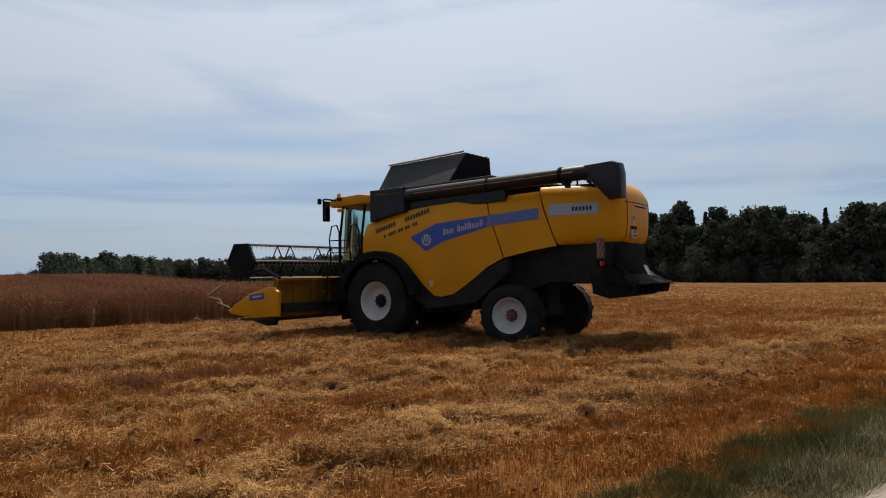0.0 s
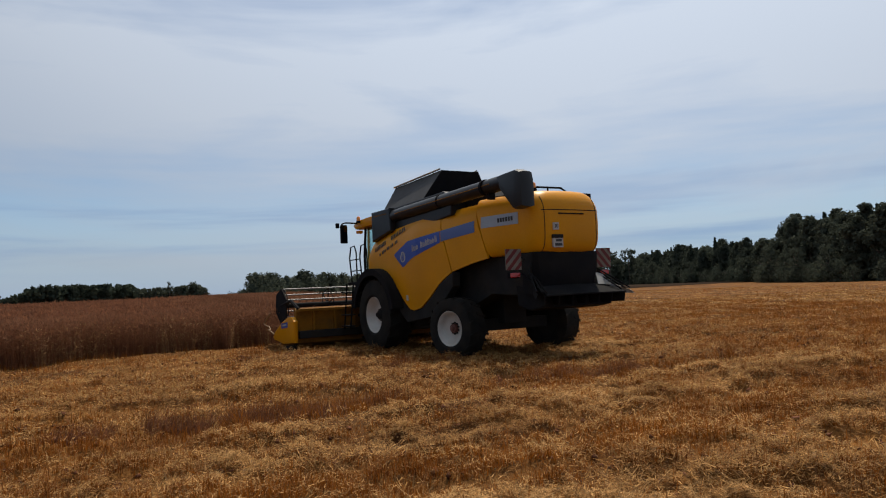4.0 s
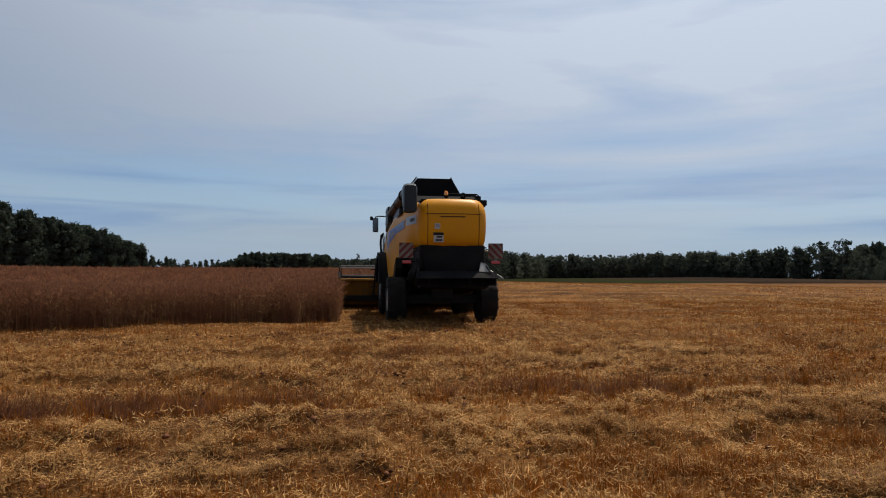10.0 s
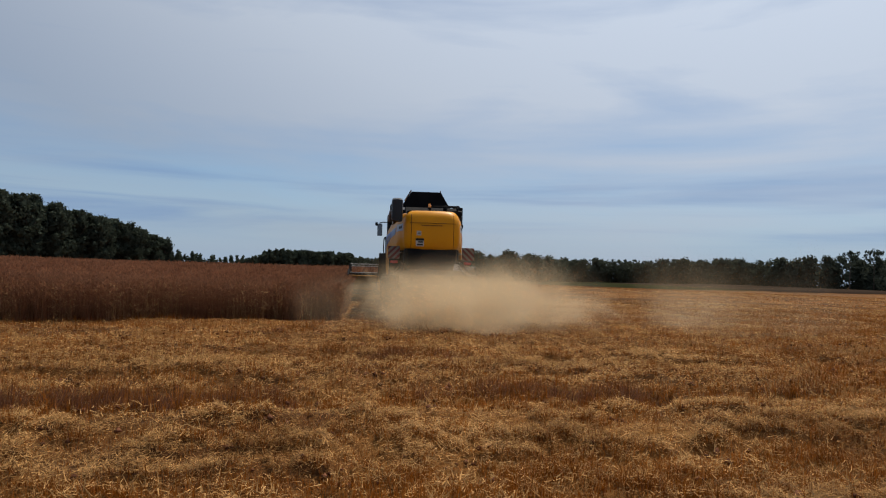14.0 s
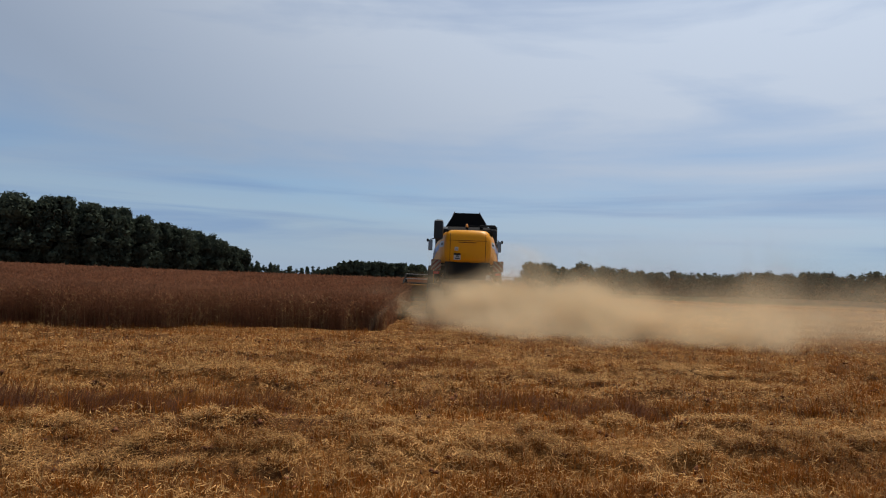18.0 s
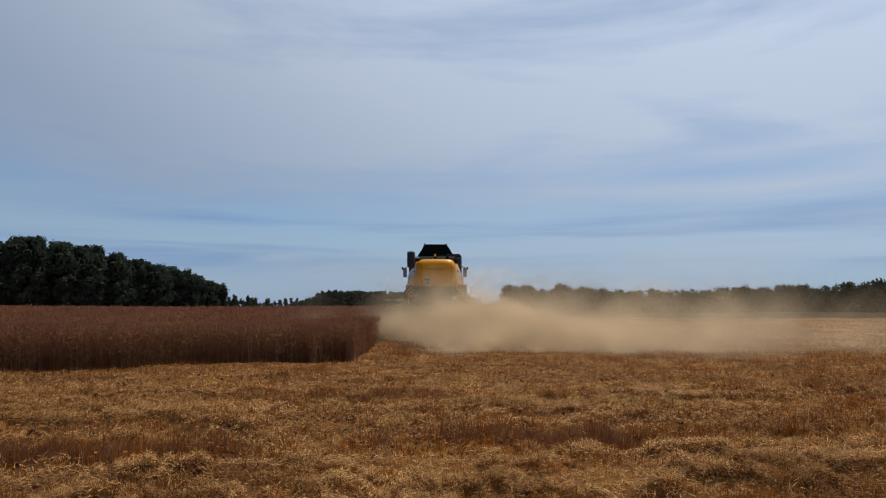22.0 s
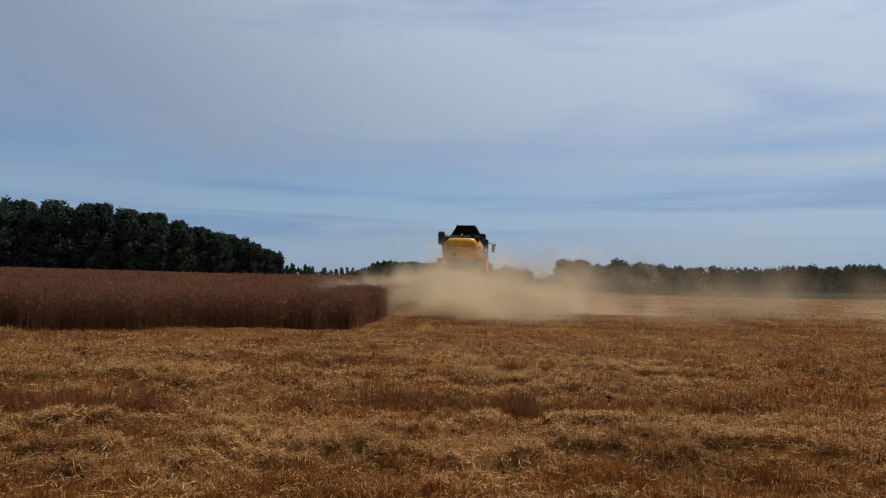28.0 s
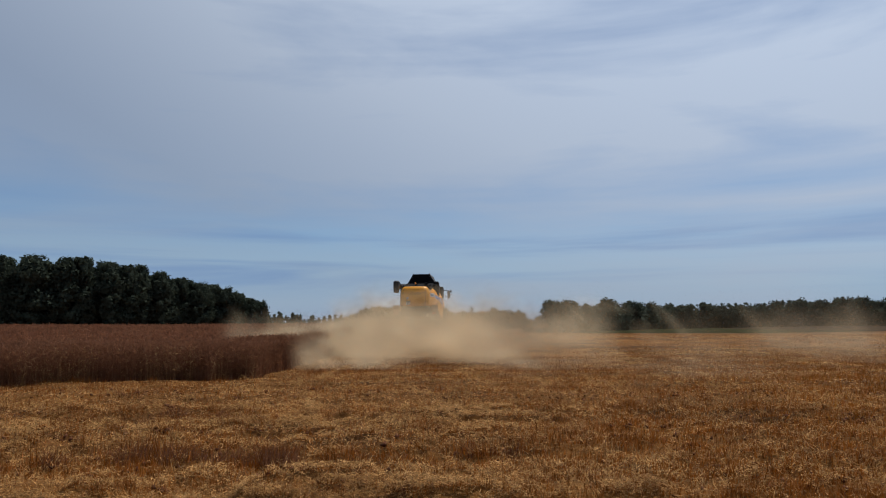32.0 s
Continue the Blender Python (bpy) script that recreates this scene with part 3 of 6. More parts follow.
def straw_field(name, seed, count, x0, x1, y0, y1, wide, long, label, keep=None, lift=0.05):
    rng = np.random.default_rng(seed)
    x, y = scatter(rng, count, x0, x1, y0, y1)
    ok = rng.random(count) < 0.03 + 0.9 * swath(x, y) ** 1.4
    ok &= (y > verge_edge(x)) & (rng.random(count) > 0.9 * pocket(x, y))
    if keep is not None:
        ok &= keep(x, y)
    tuft = 0.5 * clump(x, y) + 0.5 * value_noise(x, y, 96, 0.075)
    ok &= rng.random(count) < 0.1 + 0.4 * smooth(12, 22, y) + 1.1 * smooth(0.2, 0.6, tuft)
    x, y, tuft = x[ok], y[ok], tuft[ok]
    n = len(x)
    yaw = 9.0 * value_noise(x, y, 71, 0.45) + rng.normal(0, 1.5, n)
    pitch = rng.normal(0.06, 0.3, n) * (1 - 0.6 * smooth(12, 22, y))
    way = np.stack([np.cos(yaw) * np.cos(pitch), np.sin(yaw) * np.cos(pitch), np.sin(pitch)], -1)
    base = np.stack([x, y, surface(x, y) + (lift * rng.random(n) + 0.045 * smooth(0.45, 0.8, tuft)) * (1 - 0.7 * smooth(12, 22, y))], -1)
    v, f = blades(base, way, rng.uniform(0.5, 1.2, n) * long, rng.uniform(0.6, 1.3, n) * wide, flat=1.9)
    return tagged(new(name, fast_mesh(name, v, f, M_STRAW)), label, "straw", kind="stuff")


def stubble_field(name, seed, count, x0, x1, y0, y1, wide, tall, label, keep=None, mat=None):
    rng = np.random.default_rng(seed)
    x, y = scatter(rng, count, x0, x1, y0, y1)
    y = np.round((y - 0.15 * x) / 0.14) * 0.14 + 0.15 * x + rng.normal(0, 0.04, count)
    ok = rng.random(count) < np.maximum(1.05 - 0.92 * swath(x, y), ridge_at(x, y))
    ok &= (y > verge_edge(x) - 0.1) & (rng.random(count) < 0.55 + 0.6 * clump(x, y) + smooth(12, 22, y)) & (rng.random(count) > 0.6 * pocket(x, y))
    if keep is not None:
        ok &= keep(x, y)
    x, y = x[ok], y[ok]
    n = len(x)
    tuft = value_noise(x, y, 21, 0.35)
    ridge = ridge_at(x, y)
    yaw, lean = rng.uniform(0, 2 * math.pi, n) * (1 - 0.6 * ridge), np.abs(rng.normal(0.1, 0.5, n))
    way = np.stack([np.cos(yaw) * np.sin(lean), np.sin(yaw) * np.sin(lean), np.cos(lean)], -1)
    base = np.stack([x, y, surface(x, y) - 0.02], -1)
    v, f = blades(base, way, tall * (0.45 + 0.5 * tuft + 0.4 * clump(x, y) + 1.1 * ridge) * rng.uniform(0.7, 1.2, n), rng.uniform(0.7, 1.3, n) * wide)
    return tagged(new(name, fast_mesh(name, v, f, mat or M_STUB)), label, "stubble", kind="stuff")


CROP_Y, CROP_X, CUT_X = 21.7, 5.45, 11.35  # front edge, standing edge, far edge of the last cut


def cut_land(x, y):
    return (y < CROP_Y) | (x > CROP_X)


straw_field("loose_straw", 1, 1800000, -4, 18, 2.6, 9.5, 0.0072, 0.062, "pale loose straw strewn in swaths over the stubble")
straw_field("strewn_straw", 7, 1000000, -7, 24, 9.5, 16, 0.0105, 0.075, "pale loose straw strewn over the headland")
straw_field("scattered_straw", 2, 560000, -14, 32, 16, 32, 0.016, 0.11, "pale loose straw lying over the cut field", cut_land)
straw_field("distant_straw", 3, 190000, -24, 62, 32, 90, 0.028, 0.22, "pale straw lying far out on the cut field", lambda x, y: x > CROP_X)
straw_field("eastern_straw", 27, 330000, 17, 85, 2, 36, 0.03, 0.2, "pale straw lying out on the eastern field")
stubble_field("eastern_stubble", 28, 150000, 17, 85, 2, 36, 0.028, 0.15, "ochre stubble out on the eastern field", mat=M_STUB_EAST)
stubble_field("stubble", 4, 520000, -4, 17, 2.6, 9.5, 0.0075, 0.13, "rows of orange upright grain stubble")
stubble_field("headland_stubble", 8, 260000, -10, 26, 9.5, 16, 0.0125, 0.14, "rows of orange upright grain stubble")
stubble_field("mid_stubble", 5, 260000, -14, 32, 16, 32, 0.0145, 0.16, "rows of orange grain stubble", cut_land)
stubble_field("distant_stubble", 6, 130000, -24, 62, 32, 90, 0.03, 0.13, "orange stubble far out on the cut field", lambda x, y: x > CROP_X)


def verge():
    """Short rank grass along the track, bleached towards its edge."""
    rng = np.random.default_rng(9)
    for name, n, mat, low, high, label in (("verge_grass", 95000, M_GRASS, 0.0, 1.0, "dark green rank grass verge between track and field"), ("dry_verge_grass", 24000, M_DRY, 0.0, 0.5, "bleached grass blades along the edge of the track")):
        x = 2 + 24 * rng.beta(1.1, 2.6, n) - 5 * (rng.random(n) < 0.2)
        lo, hi = track_edge(x) - 0.08, verge_edge(x) + 0.3
        y = lo + (hi - lo) * (low + (high - low) * rng.random(n) ** (1.0 if high == 1.0 else 1.6))
        ok = rng.random(n) < 0.2 + 1.3 * value_noise(x, y, 42, 0.16)
        x, y = x[ok], y[ok]
        n = len(x)
        yaw, lean = rng.uniform(0, 2 * math.pi, n), np.abs(rng.normal(0.5, 0.4, n))
        way = np.stack([np.cos(yaw) * np.sin(lean), np.sin(yaw) * np.sin(lean), np.cos(lean)], -1)
        tall = 0.035 + 0.16 * value_noise(x, y, 41, 0.3) * rng.uniform(0.4, 1.3, n)
        v, f = blades(np.stack([x, y, height(x, y) - 0.01], -1), way, tall, rng.uniform(0.004, 0.009, n), bend=np.stack([rng.normal(0, 0.03, n), rng.normal(0, 0.03, n), np.zeros(n)], -1))
        tagged(new(name, fast_mesh(name, v, f, mat)), label, "grass", kind="stuff")


verge()


def clods():
    """Torn, reddish lumps of soil and roots in broken lines along the headland, some in place of the strips' shadow."""
    rng = np.random.default_rng(19)
    n = 34000
    x, y = scatter(rng, n, -5, 18, 3.2, 20)
    at = lane(x, y) + 0.5 * (value_noise(x, y, 97, 1.5) - 0.5)
    line = np.max([np.exp(-((at - c) / 0.22) ** 2) for c in (4.4, 12.2, 16.0, 18.5)], axis=0)
    # ridge term: clods for dark lumps and for the standing strips' shadow row
    ok = rng.random(n) < 0.02 + 0.5 * pocket(x, y) + line * smooth(0.42, 0.62, 0.6 * value_noise(x, y, 98, 1.3) + 0.4 * value_noise(x, y, 99, 0.3)) + 1.4 * ridge_at(x, y - 0.12)
    ok &= y > verge_edge(x) + 0.3
    x, y = x[ok], y[ok]
    n = len(x)
    base = np.array([(1, 0, 0), (0, 1, 0), (-1, 0, 0), (0, -1, 0), (0, 0, 0.8), (0, 0, -0.6)], float)
    r = rng.uniform(0.014, 0.04, n)
    v = np.stack([x, y, surface(x, y) + 0.02 + 0.4 * r], -1)[:, None, :] + r[:, None, None] * (base[None] + rng.normal(0, 0.3, (n, 6, 3)))
    f = np.array([(0, 1, 4), (1, 2, 4), (2, 3, 4), (3, 0, 4), (1, 0, 5), (2, 1, 5), (3, 2, 5), (0, 3, 5)])
    f = (f[None] + 6 * np.arange(n)[:, None, None]).reshape(-1, 3)
    tagged(new("clods_and_strip_shadow", fast_mesh("clods_and_strip_shadow", v.reshape(-1, 3), f, M_CLOD)), "reddish torn clods of soil among the stubble, some standing in for strip shadows", "soil", kind="stuff")


clods()


def left_strips():
    """Strips of taller stubble that the knife missed, combed over to one side."""
    rng = np.random.default_rng(29)
    n = 420000
    x, y = scatter(rng, n, 0.5, 13, 7.0, 15.5)
    ok = rng.random(n) < 0.8 * ridge_at(x, y) - 0.1
    x, y = x[ok], y[ok]
    n = len(x)
    yaw, lean = rng.normal(0.2, 0.7, n), np.abs(rng.normal(0.45, 0.3, n))
    way = np.stack([np.cos(yaw) * np.sin(lean), np.sin(yaw) * np.sin(lean), np.cos(lean)], -1)
    tall = rng.uniform(0.14, 0.3, n) * (0.6 + 0.6 * value_noise(x, y, 34, 0.25))
    v, f = blades(np.stack([x, y, surface(x, y) - 0.02], -1), way, tall, rng.uniform(0.006, 0.011, n))
    tagged(new("standing_strips", fast_mesh("standing_strips", v, f, M_CROP)), "strips of taller brown stubble left standing", "stubble", kind="stuff")


left_strips()


def wads():
    """Tangled wads of straw that the rake left, standing a palm's width above the rest."""
    rng = np.random.default_rng(23)
    n, per = 2500, 54
    cx, cy = scatter(rng, n, -5, 19, 4.5, 23)
    ok = (rng.random(n) < 0.25 + 0.75 * value_noise(cx, cy, 24, 1.1)) & cut_land(cx, cy + 1.6)
    cx, cy = np.repeat(cx[ok], per), np.repeat(cy[ok], per)
    n = len(cx) // per
    r = np.repeat(rng.uniform(0.07, 0.23, n), per)
    a, f = rng.uniform(0, 2 * math.pi, n * per), np.sqrt(rng.random(n * per))
    x, y = cx + 1.3 * r * f * np.cos(a), cy + r * f * np.sin(a)
    z = surface(x, y) + 0.02 + 0.95 * r * (1 - f ** 2) * rng.uniform(0.3, 1.0, n * per)
    yaw, pitch = rng.uniform(0, 2 * math.pi, n * per), rng.normal(0.15, 0.5, n * per)
    way = np.stack([np.cos(yaw) * np.cos(pitch), np.sin(yaw) * np.cos(pitch), np.sin(pitch)], -1)
    v, q = blades(np.stack([x, y, z], -1), way, rng.uniform(0.05, 0.13, n * per), rng.uniform(0.006, 0.011, n * per), flat=1.5)
    tagged(new("straw_wads", fast_mesh("straw_wads", v, q, M_STRAW)), "tangled wads of pale straw on the stubble", "straw", kind="stuff")


wads()


# ---- standing crop ----
CROP_H = 1.0


def stalk_mesh(name, x, y, z, tall, rng, head=0.1, wide=0.008, leafy=False):
    """Stems with a bent ear each, as thin slips."""
    n = len(x)
    yaw, lean = rng.uniform(0, 2 * math.pi, n), np.abs(rng.normal(0.06, 0.09, n))
    way = np.stack([np.cos(yaw) * np.sin(lean), np.sin(yaw) * np.sin(lean), np.cos(lean)], -1)
    base = np.stack([x, y, z], -1)
    v1, f1 = blades(base, way, tall, np.full(n, wide * 1.5))
    top = base + way * tall[:, None]
    droop = way * 0.6 + np.stack([np.cos(yaw), np.sin(yaw), -0.2 * np.ones(n)], -1) * rng.uniform(0.1, 0.9, n)[:, None]
    droop /= np.linalg.norm(droop, axis=1, keepdims=True)
    v2, f2 = blades(top, droop, rng.uniform(0.7, 1.3, n) * head, np.full(n, wide * 3.2))
    vs, fs = [v1, v2], [f1, f2 + len(v1)]
    if leafy:  # a dry hanging leaf on each stem
        at = base + way * (tall * rng.uniform(0.35, 0.95, n))[:, None]
        turn = rng.uniform(0, 2 * math.pi, n)
        hang = np.stack([np.cos(turn), np.sin(turn), rng.uniform(-0.9, 0.9, n)], -1)
        hang /= np.linalg.norm(hang, axis=1, keepdims=True)
        v3, f3 = blades(at, hang, rng.uniform(0.08, 0.2, n), np.full(n, wide * 2.6))
        vs, fs = vs + [v3], fs + [f3 + len(v1) + len(v2)]
    return fast_mesh(name, np.concatenate(vs), np.concatenate(fs), M_CROP)


def crop_zone(name, seed, count, x0, x1, y0, y1, low, head, wide, label, keep=None):
    rng = np.random.default_rng(seed)
    x, y = scatter(rng, count, x0, x1, y0, y1)
    if keep is not None:
        ok = keep(x, y)
        x, y = x[ok], y[ok]
    n = len(x)
    wave = 0.1 * (value_noise(x, y, 51, 1.5) - 0.5) + 0.12 * (value_noise(x, y, 52, 0.35) - 0.5)
    tall = CROP_H * (1 + wave + rng.normal(0, 0.05, n)) - low
    if name == "crop_front":  # shorter, trodden stalks along the rim
        rim = smooth(-0.1, 0.7, y - ragged(x) + 0.35 * (value_noise(x, y, 53, 0.3) - 0.5))
        tall *= rng.uniform(0.55 + 0.4 * rim, 1.0)
    me = stalk_mesh(name, x, y, height(x, y) + low, tall, rng, head, wide, name in ("crop_front", "crop_side"))
    return tagged(new(name, me), label, "crop", kind="stuff")


def ragged(x):
    line = np.interp(x, [-26, -8, -3.6, -2.4, -0.8, 0.6, 3.0, 5.4], [20.6, 20.9, 20.9, 20.4, 20.5, 21.7, 22.1, 22.4])
    return line + 0.55 * (value_noise(x, np.zeros_like(x), 61, 0.8) - 0.5) + 0.3 * (value_noise(x, np.zeros_like(x), 63, 0.25) - 0.5)


def edge_x(y):
    return CROP_X + 0.2 * (value_noise(y, np.zeros_like(y), 62, 0.9) - 0.5)


crop_zone("crop_front", 11, 150000, -26, CROP_X, CROP_Y - 1.8, CROP_Y + 3.2, 0.0, 0.1, 0.0066, "tall ripe red-brown grain at the field edge", lambda x, y: (y > ragged(x)) & (x < edge_x(y)))


def pale_stalks():
    """Bleached, bent stalks along the rim, most of them short."""
    rng = np.random.default_rng(18)
    n = 5200
    x = rng.uniform(-25, CROP_X, n)
    ok = rng.random(n) < 0.15 + smooth(0.35, 0.75, value_noise(x, np.zeros(n), 64, 0.45))
    x = x[ok]
    n = len(x)
    y = ragged(x) + np.abs(rng.normal(0, 0.3, n)) - 0.06
    stalks = stalk_mesh("pale_stalks", x, y, height(x, y), rng.uniform(0.2, 1.0, n) ** 1.3, rng, 0.1, 0.0062, True)
    stalks.materials[0] = M_CROP_PALE
    tagged(new("pale_stalks", stalks), "bleached bent stalks along the rim of the grain", "crop", kind="stuff")


pale_stalks()
crop_zone("crop_side", 12, 40000, CROP_X - 1.6, CROP_X, CROP_Y + 3.2, 62, 0.0, 0.12, 0.011, "standing grain along the freshly cut edge", lambda x, y: x < edge_x(y))
crop_zone("crop_ears", 13, 90000, -34, CROP_X - 1.0, CROP_Y + 2.6, 50, 0.55, 0.13, 0.014, "ripe red-brown ears of the standing grain")
crop_zone("distant_crop_ears", 14, 45000, -70, CROP_X, 50, 130, 0.6, 0.2, 0.03, "red-brown ears of the distant standing grain")


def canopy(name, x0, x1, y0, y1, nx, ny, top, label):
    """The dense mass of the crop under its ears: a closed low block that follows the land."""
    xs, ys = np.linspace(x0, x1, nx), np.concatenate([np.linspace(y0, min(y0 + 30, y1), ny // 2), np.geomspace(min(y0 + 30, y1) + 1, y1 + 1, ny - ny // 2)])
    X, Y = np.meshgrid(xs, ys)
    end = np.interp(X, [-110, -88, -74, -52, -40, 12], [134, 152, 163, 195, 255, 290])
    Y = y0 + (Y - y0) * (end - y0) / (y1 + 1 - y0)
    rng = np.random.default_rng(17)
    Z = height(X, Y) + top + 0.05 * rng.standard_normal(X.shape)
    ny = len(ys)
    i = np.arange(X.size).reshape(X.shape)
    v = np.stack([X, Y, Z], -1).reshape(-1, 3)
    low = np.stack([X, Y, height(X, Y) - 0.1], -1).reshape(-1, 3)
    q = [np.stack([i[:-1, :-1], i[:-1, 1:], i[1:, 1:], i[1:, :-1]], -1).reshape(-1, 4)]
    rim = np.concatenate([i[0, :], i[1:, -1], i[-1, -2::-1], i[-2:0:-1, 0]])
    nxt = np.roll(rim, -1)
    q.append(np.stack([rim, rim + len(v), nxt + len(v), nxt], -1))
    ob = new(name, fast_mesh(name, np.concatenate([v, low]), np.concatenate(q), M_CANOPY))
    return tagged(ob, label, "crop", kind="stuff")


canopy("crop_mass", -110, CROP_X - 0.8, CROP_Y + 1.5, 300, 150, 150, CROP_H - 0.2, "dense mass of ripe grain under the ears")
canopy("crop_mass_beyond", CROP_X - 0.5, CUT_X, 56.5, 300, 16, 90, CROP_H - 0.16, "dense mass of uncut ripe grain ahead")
crop_zone("crop_ears_beyond", 15, 16000, CROP_X, CUT_X, 56, 110, 0.4, 0.16, 0.02, "ripe ears of the uncut grain ahead")


# thin rows of grain before the header: each falls as the knife reaches it
ROW_STEP = 0.32
row_meshes = []
for k in range(4):
    r = np.random.default_rng(70 + k)
    n = 620
    x = r.uniform(-(CUT_X - CROP_X) / 2, (CUT_X - CROP_X) / 2, n)
    y = r.uniform(-ROW_STEP * 0.55, ROW_STEP * 0.55, n)
    row_meshes.append(stalk_mesh("crop_row", x, y, np.zeros(n), CROP_H * r.normal(1, 0.07, n), r, 0.11, 0.0095, True))
crop_rows = []
row_y = CROP_Y + 0.2
while row_y < 56.4:
    ob = new("crop_row", row_meshes[len(crop_rows) % 4])
    tagged(ob, "row of ripe grain that the header cuts down", "crop", "rows of grain before the header", kind="stuff")
    ob.location = ((CROP_X + CUT_X) / 2, row_y, float(height(8.4, row_y)))
    crop_rows.append((ob, row_y))
    row_y += ROW_STEP


# ---- woods ----
def leaf_cloud(rng, centres, radii, count, size):
    """Small leaf quads on the shells of many clumps."""
    pick = rng.integers(0, len(centres), count)
    d = rng.standard_normal((count, 3))
    d /= np.linalg.norm(d, axis=1, keepdims=True)
    p = centres[pick] + d * (radii[pick] * rng.uniform(0.7, 1.08, count))[:, None]
    a = rng.standard_normal((count, 3))
    a /= np.linalg.norm(a, axis=1, keepdims=True)
    b = np.cross(a, d + 0.3 * rng.standard_normal((count, 3)))
    b /= np.linalg.norm(b, axis=1, keepdims=True) + 1e-9
    s = size * rng.uniform(0.5, 1.3, count)[:, None]
    v = np.stack([p - a * s * 0.5, p + b * s * 0.35, p + a * s * 0.5, p - b * s * 0.35], 1).reshape(-1, 3)
    return v, np.arange(4 * count).reshape(-1, 4)


def broad_tree(seed, tall, spread, low=0.03, count=3000, leaf=None, label="dark green broadleaved tree at the wood's edge"):
    """A broadleaved tree: tapered trunk with limbs, and a crown of leaf clumps."""
    rng = np.random.default_rng(seed)
    tree = new("tree")
    bm = bmesh.new()
    add_tube(bm, [(0, 0, -0.5), (0.1, 0, tall * 0.3), (0.2, 0.1, tall * 0.75)], [tall * 0.022, tall * 0.016, tall * 0.006], 7)
    for k in range(5):
        a, z = rng.uniform(0, 6.28), tall * rng.uniform(0.25, 0.6)
        add_tube(bm, [(0.1, 0, z), (math.cos(a) * spread * 0.35, math.sin(a) * spread * 0.35, z + tall * 0.1), (math.cos(a) * spread * 0.7, math.sin(a) * spread * 0.7, z + tall * 0.22)], [tall * 0.009, tall * 0.006, tall * 0.002], 5)
    part("trunk", bm, M_BARK, tree)
    n = 62
    h = rng.uniform(0, 1, n)
    prof = np.sin(np.pi * np.clip(0.12 + 0.84 * h, 0, 1)) ** 0.7
    ang, rad = rng.uniform(0, 6.28, n), spread * prof * rng.uniform(0.35, 0.95, n)
    c = np.stack([np.cos(ang) * rad, np.sin(ang) * rad, tall * (low + (0.96 - low) * h)], -1)
    r = spread * rng.uniform(0.14, 0.33, n)
    v, f = leaf_cloud(rng, c, r, count, tall * 0.043)
    core_v, core_f = leaf_cloud(rng, c * [0.6, 0.6, 0.95], r * 0.9, count // 4, tall * 0.13)
    crown = new("crown", fast_mesh("crown", np.concatenate([v, core_v]), np.concatenate([f, core_f + len(v)]), leaf or M_LEAF))
    crown.parent = tree
    return tagged(tree, label, "tree", "trees of the wood")


def spruce(seed, tall, spread, count=2200):
    rng = np.random.default_rng(seed)
    tree = new("spruce")
    part("trunk", tube_bm([(0, 0, -0.5), (0, 0, tall * 0.5), (0, 0, tall * 0.97)], [tall * 0.016, tall * 0.01, 0.02], 6), M_BARK, tree)
    n = 60
    h = np.linspace(0.06, 0.97, n)
    ang = np.arange(n) * 2.4
    rad = spread * (1 - h) * 0.7
    c = np.stack([np.cos(ang) * rad, np.sin(ang) * rad, tall * h], -1)
    r = 0.25 + spread * 0.42 * (1 - h)
    v, f = leaf_cloud(rng, c, r, count, tall * 0.034)
    crown = new("crown", fast_mesh("crown", v, f, M_DARK_FOLIAGE))
    crown.parent = tree
    return tagged(tree, "dark pointed spruce standing in the wood", "tree", "trees of the wood")


TREE_KINDS = [broad_tree(101, 20, 6.0), broad_tree(102, 23, 6.5), broad_tree(103, 18, 6.5), broad_tree(104, 21, 5.0), spruce(105, 24, 4.0), spruce(106, 21, 3.6), broad_tree(107, 9, 4.5, 0.02, 1500), broad_tree(108, 5, 3.4, 0.0, 1000)]
KIND_TALL = [20, 23, 18, 21, 24, 21, 9, 5, 20, 23, 21]
# broad crowns in the darker green: the dense wood's shade is in their colour
TREE_KINDS += [broad_tree(110 + k, (20, 23, 21)[k], (6.0, 6.4, 5.2)[k], 0.03, 3000, M_DARK_FOLIAGE, "dark tree with the dense wood's shade put into its foliage colour") for k in range(3)]
tree_rng = random.Random(5)
first_use = set()


def plant(kind, x, y, size):
    m = pose(x, y, float(height(x, y)) - 0.2, 0, 0, tree_rng.uniform(0, 360))
    size *= tree_rng.uniform(0.92, 1.09)
    if kind not in first_use:
        first_use.add(kind)
        ob = TREE_KINDS[kind]
        ob.matrix_basis = m
    else:
        ob = copy_thing(TREE_KINDS[kind], m)
    ob.scale = (size, size, size)
    return ob


def tall_pine(x, y, tall):
    """A pine that stands above the wood, with a bare trunk and a flat crown."""
    rng = np.random.default_rng(int(x))
    tree = new("pine_tree")
    part("trunk", tube_bm([(0, 0, -0.5), (0.2, 0, tall * 0.5), (0, 0, tall * 0.95)], [0.3, 0.22, 0.08], 7), M_BARK, tree)
    n = 16
    c = np.stack([rng.normal(0, 2.1, n), rng.normal(0, 2.1, n), tall * rng.uniform(0.72, 0.97, n)], -1)
    v, f = leaf_cloud(rng, c, rng.uniform(0.7, 1.5, n), 900, 0.75)
    new("crown", fast_mesh("crown", v, f, M_DARK_FOLIAGE)).parent = tree
    tree.location = (x, y, float(height(x, y)))
    return tagged(tree, "tall dark pine standing above the wood", "tree", "trees of the wood")


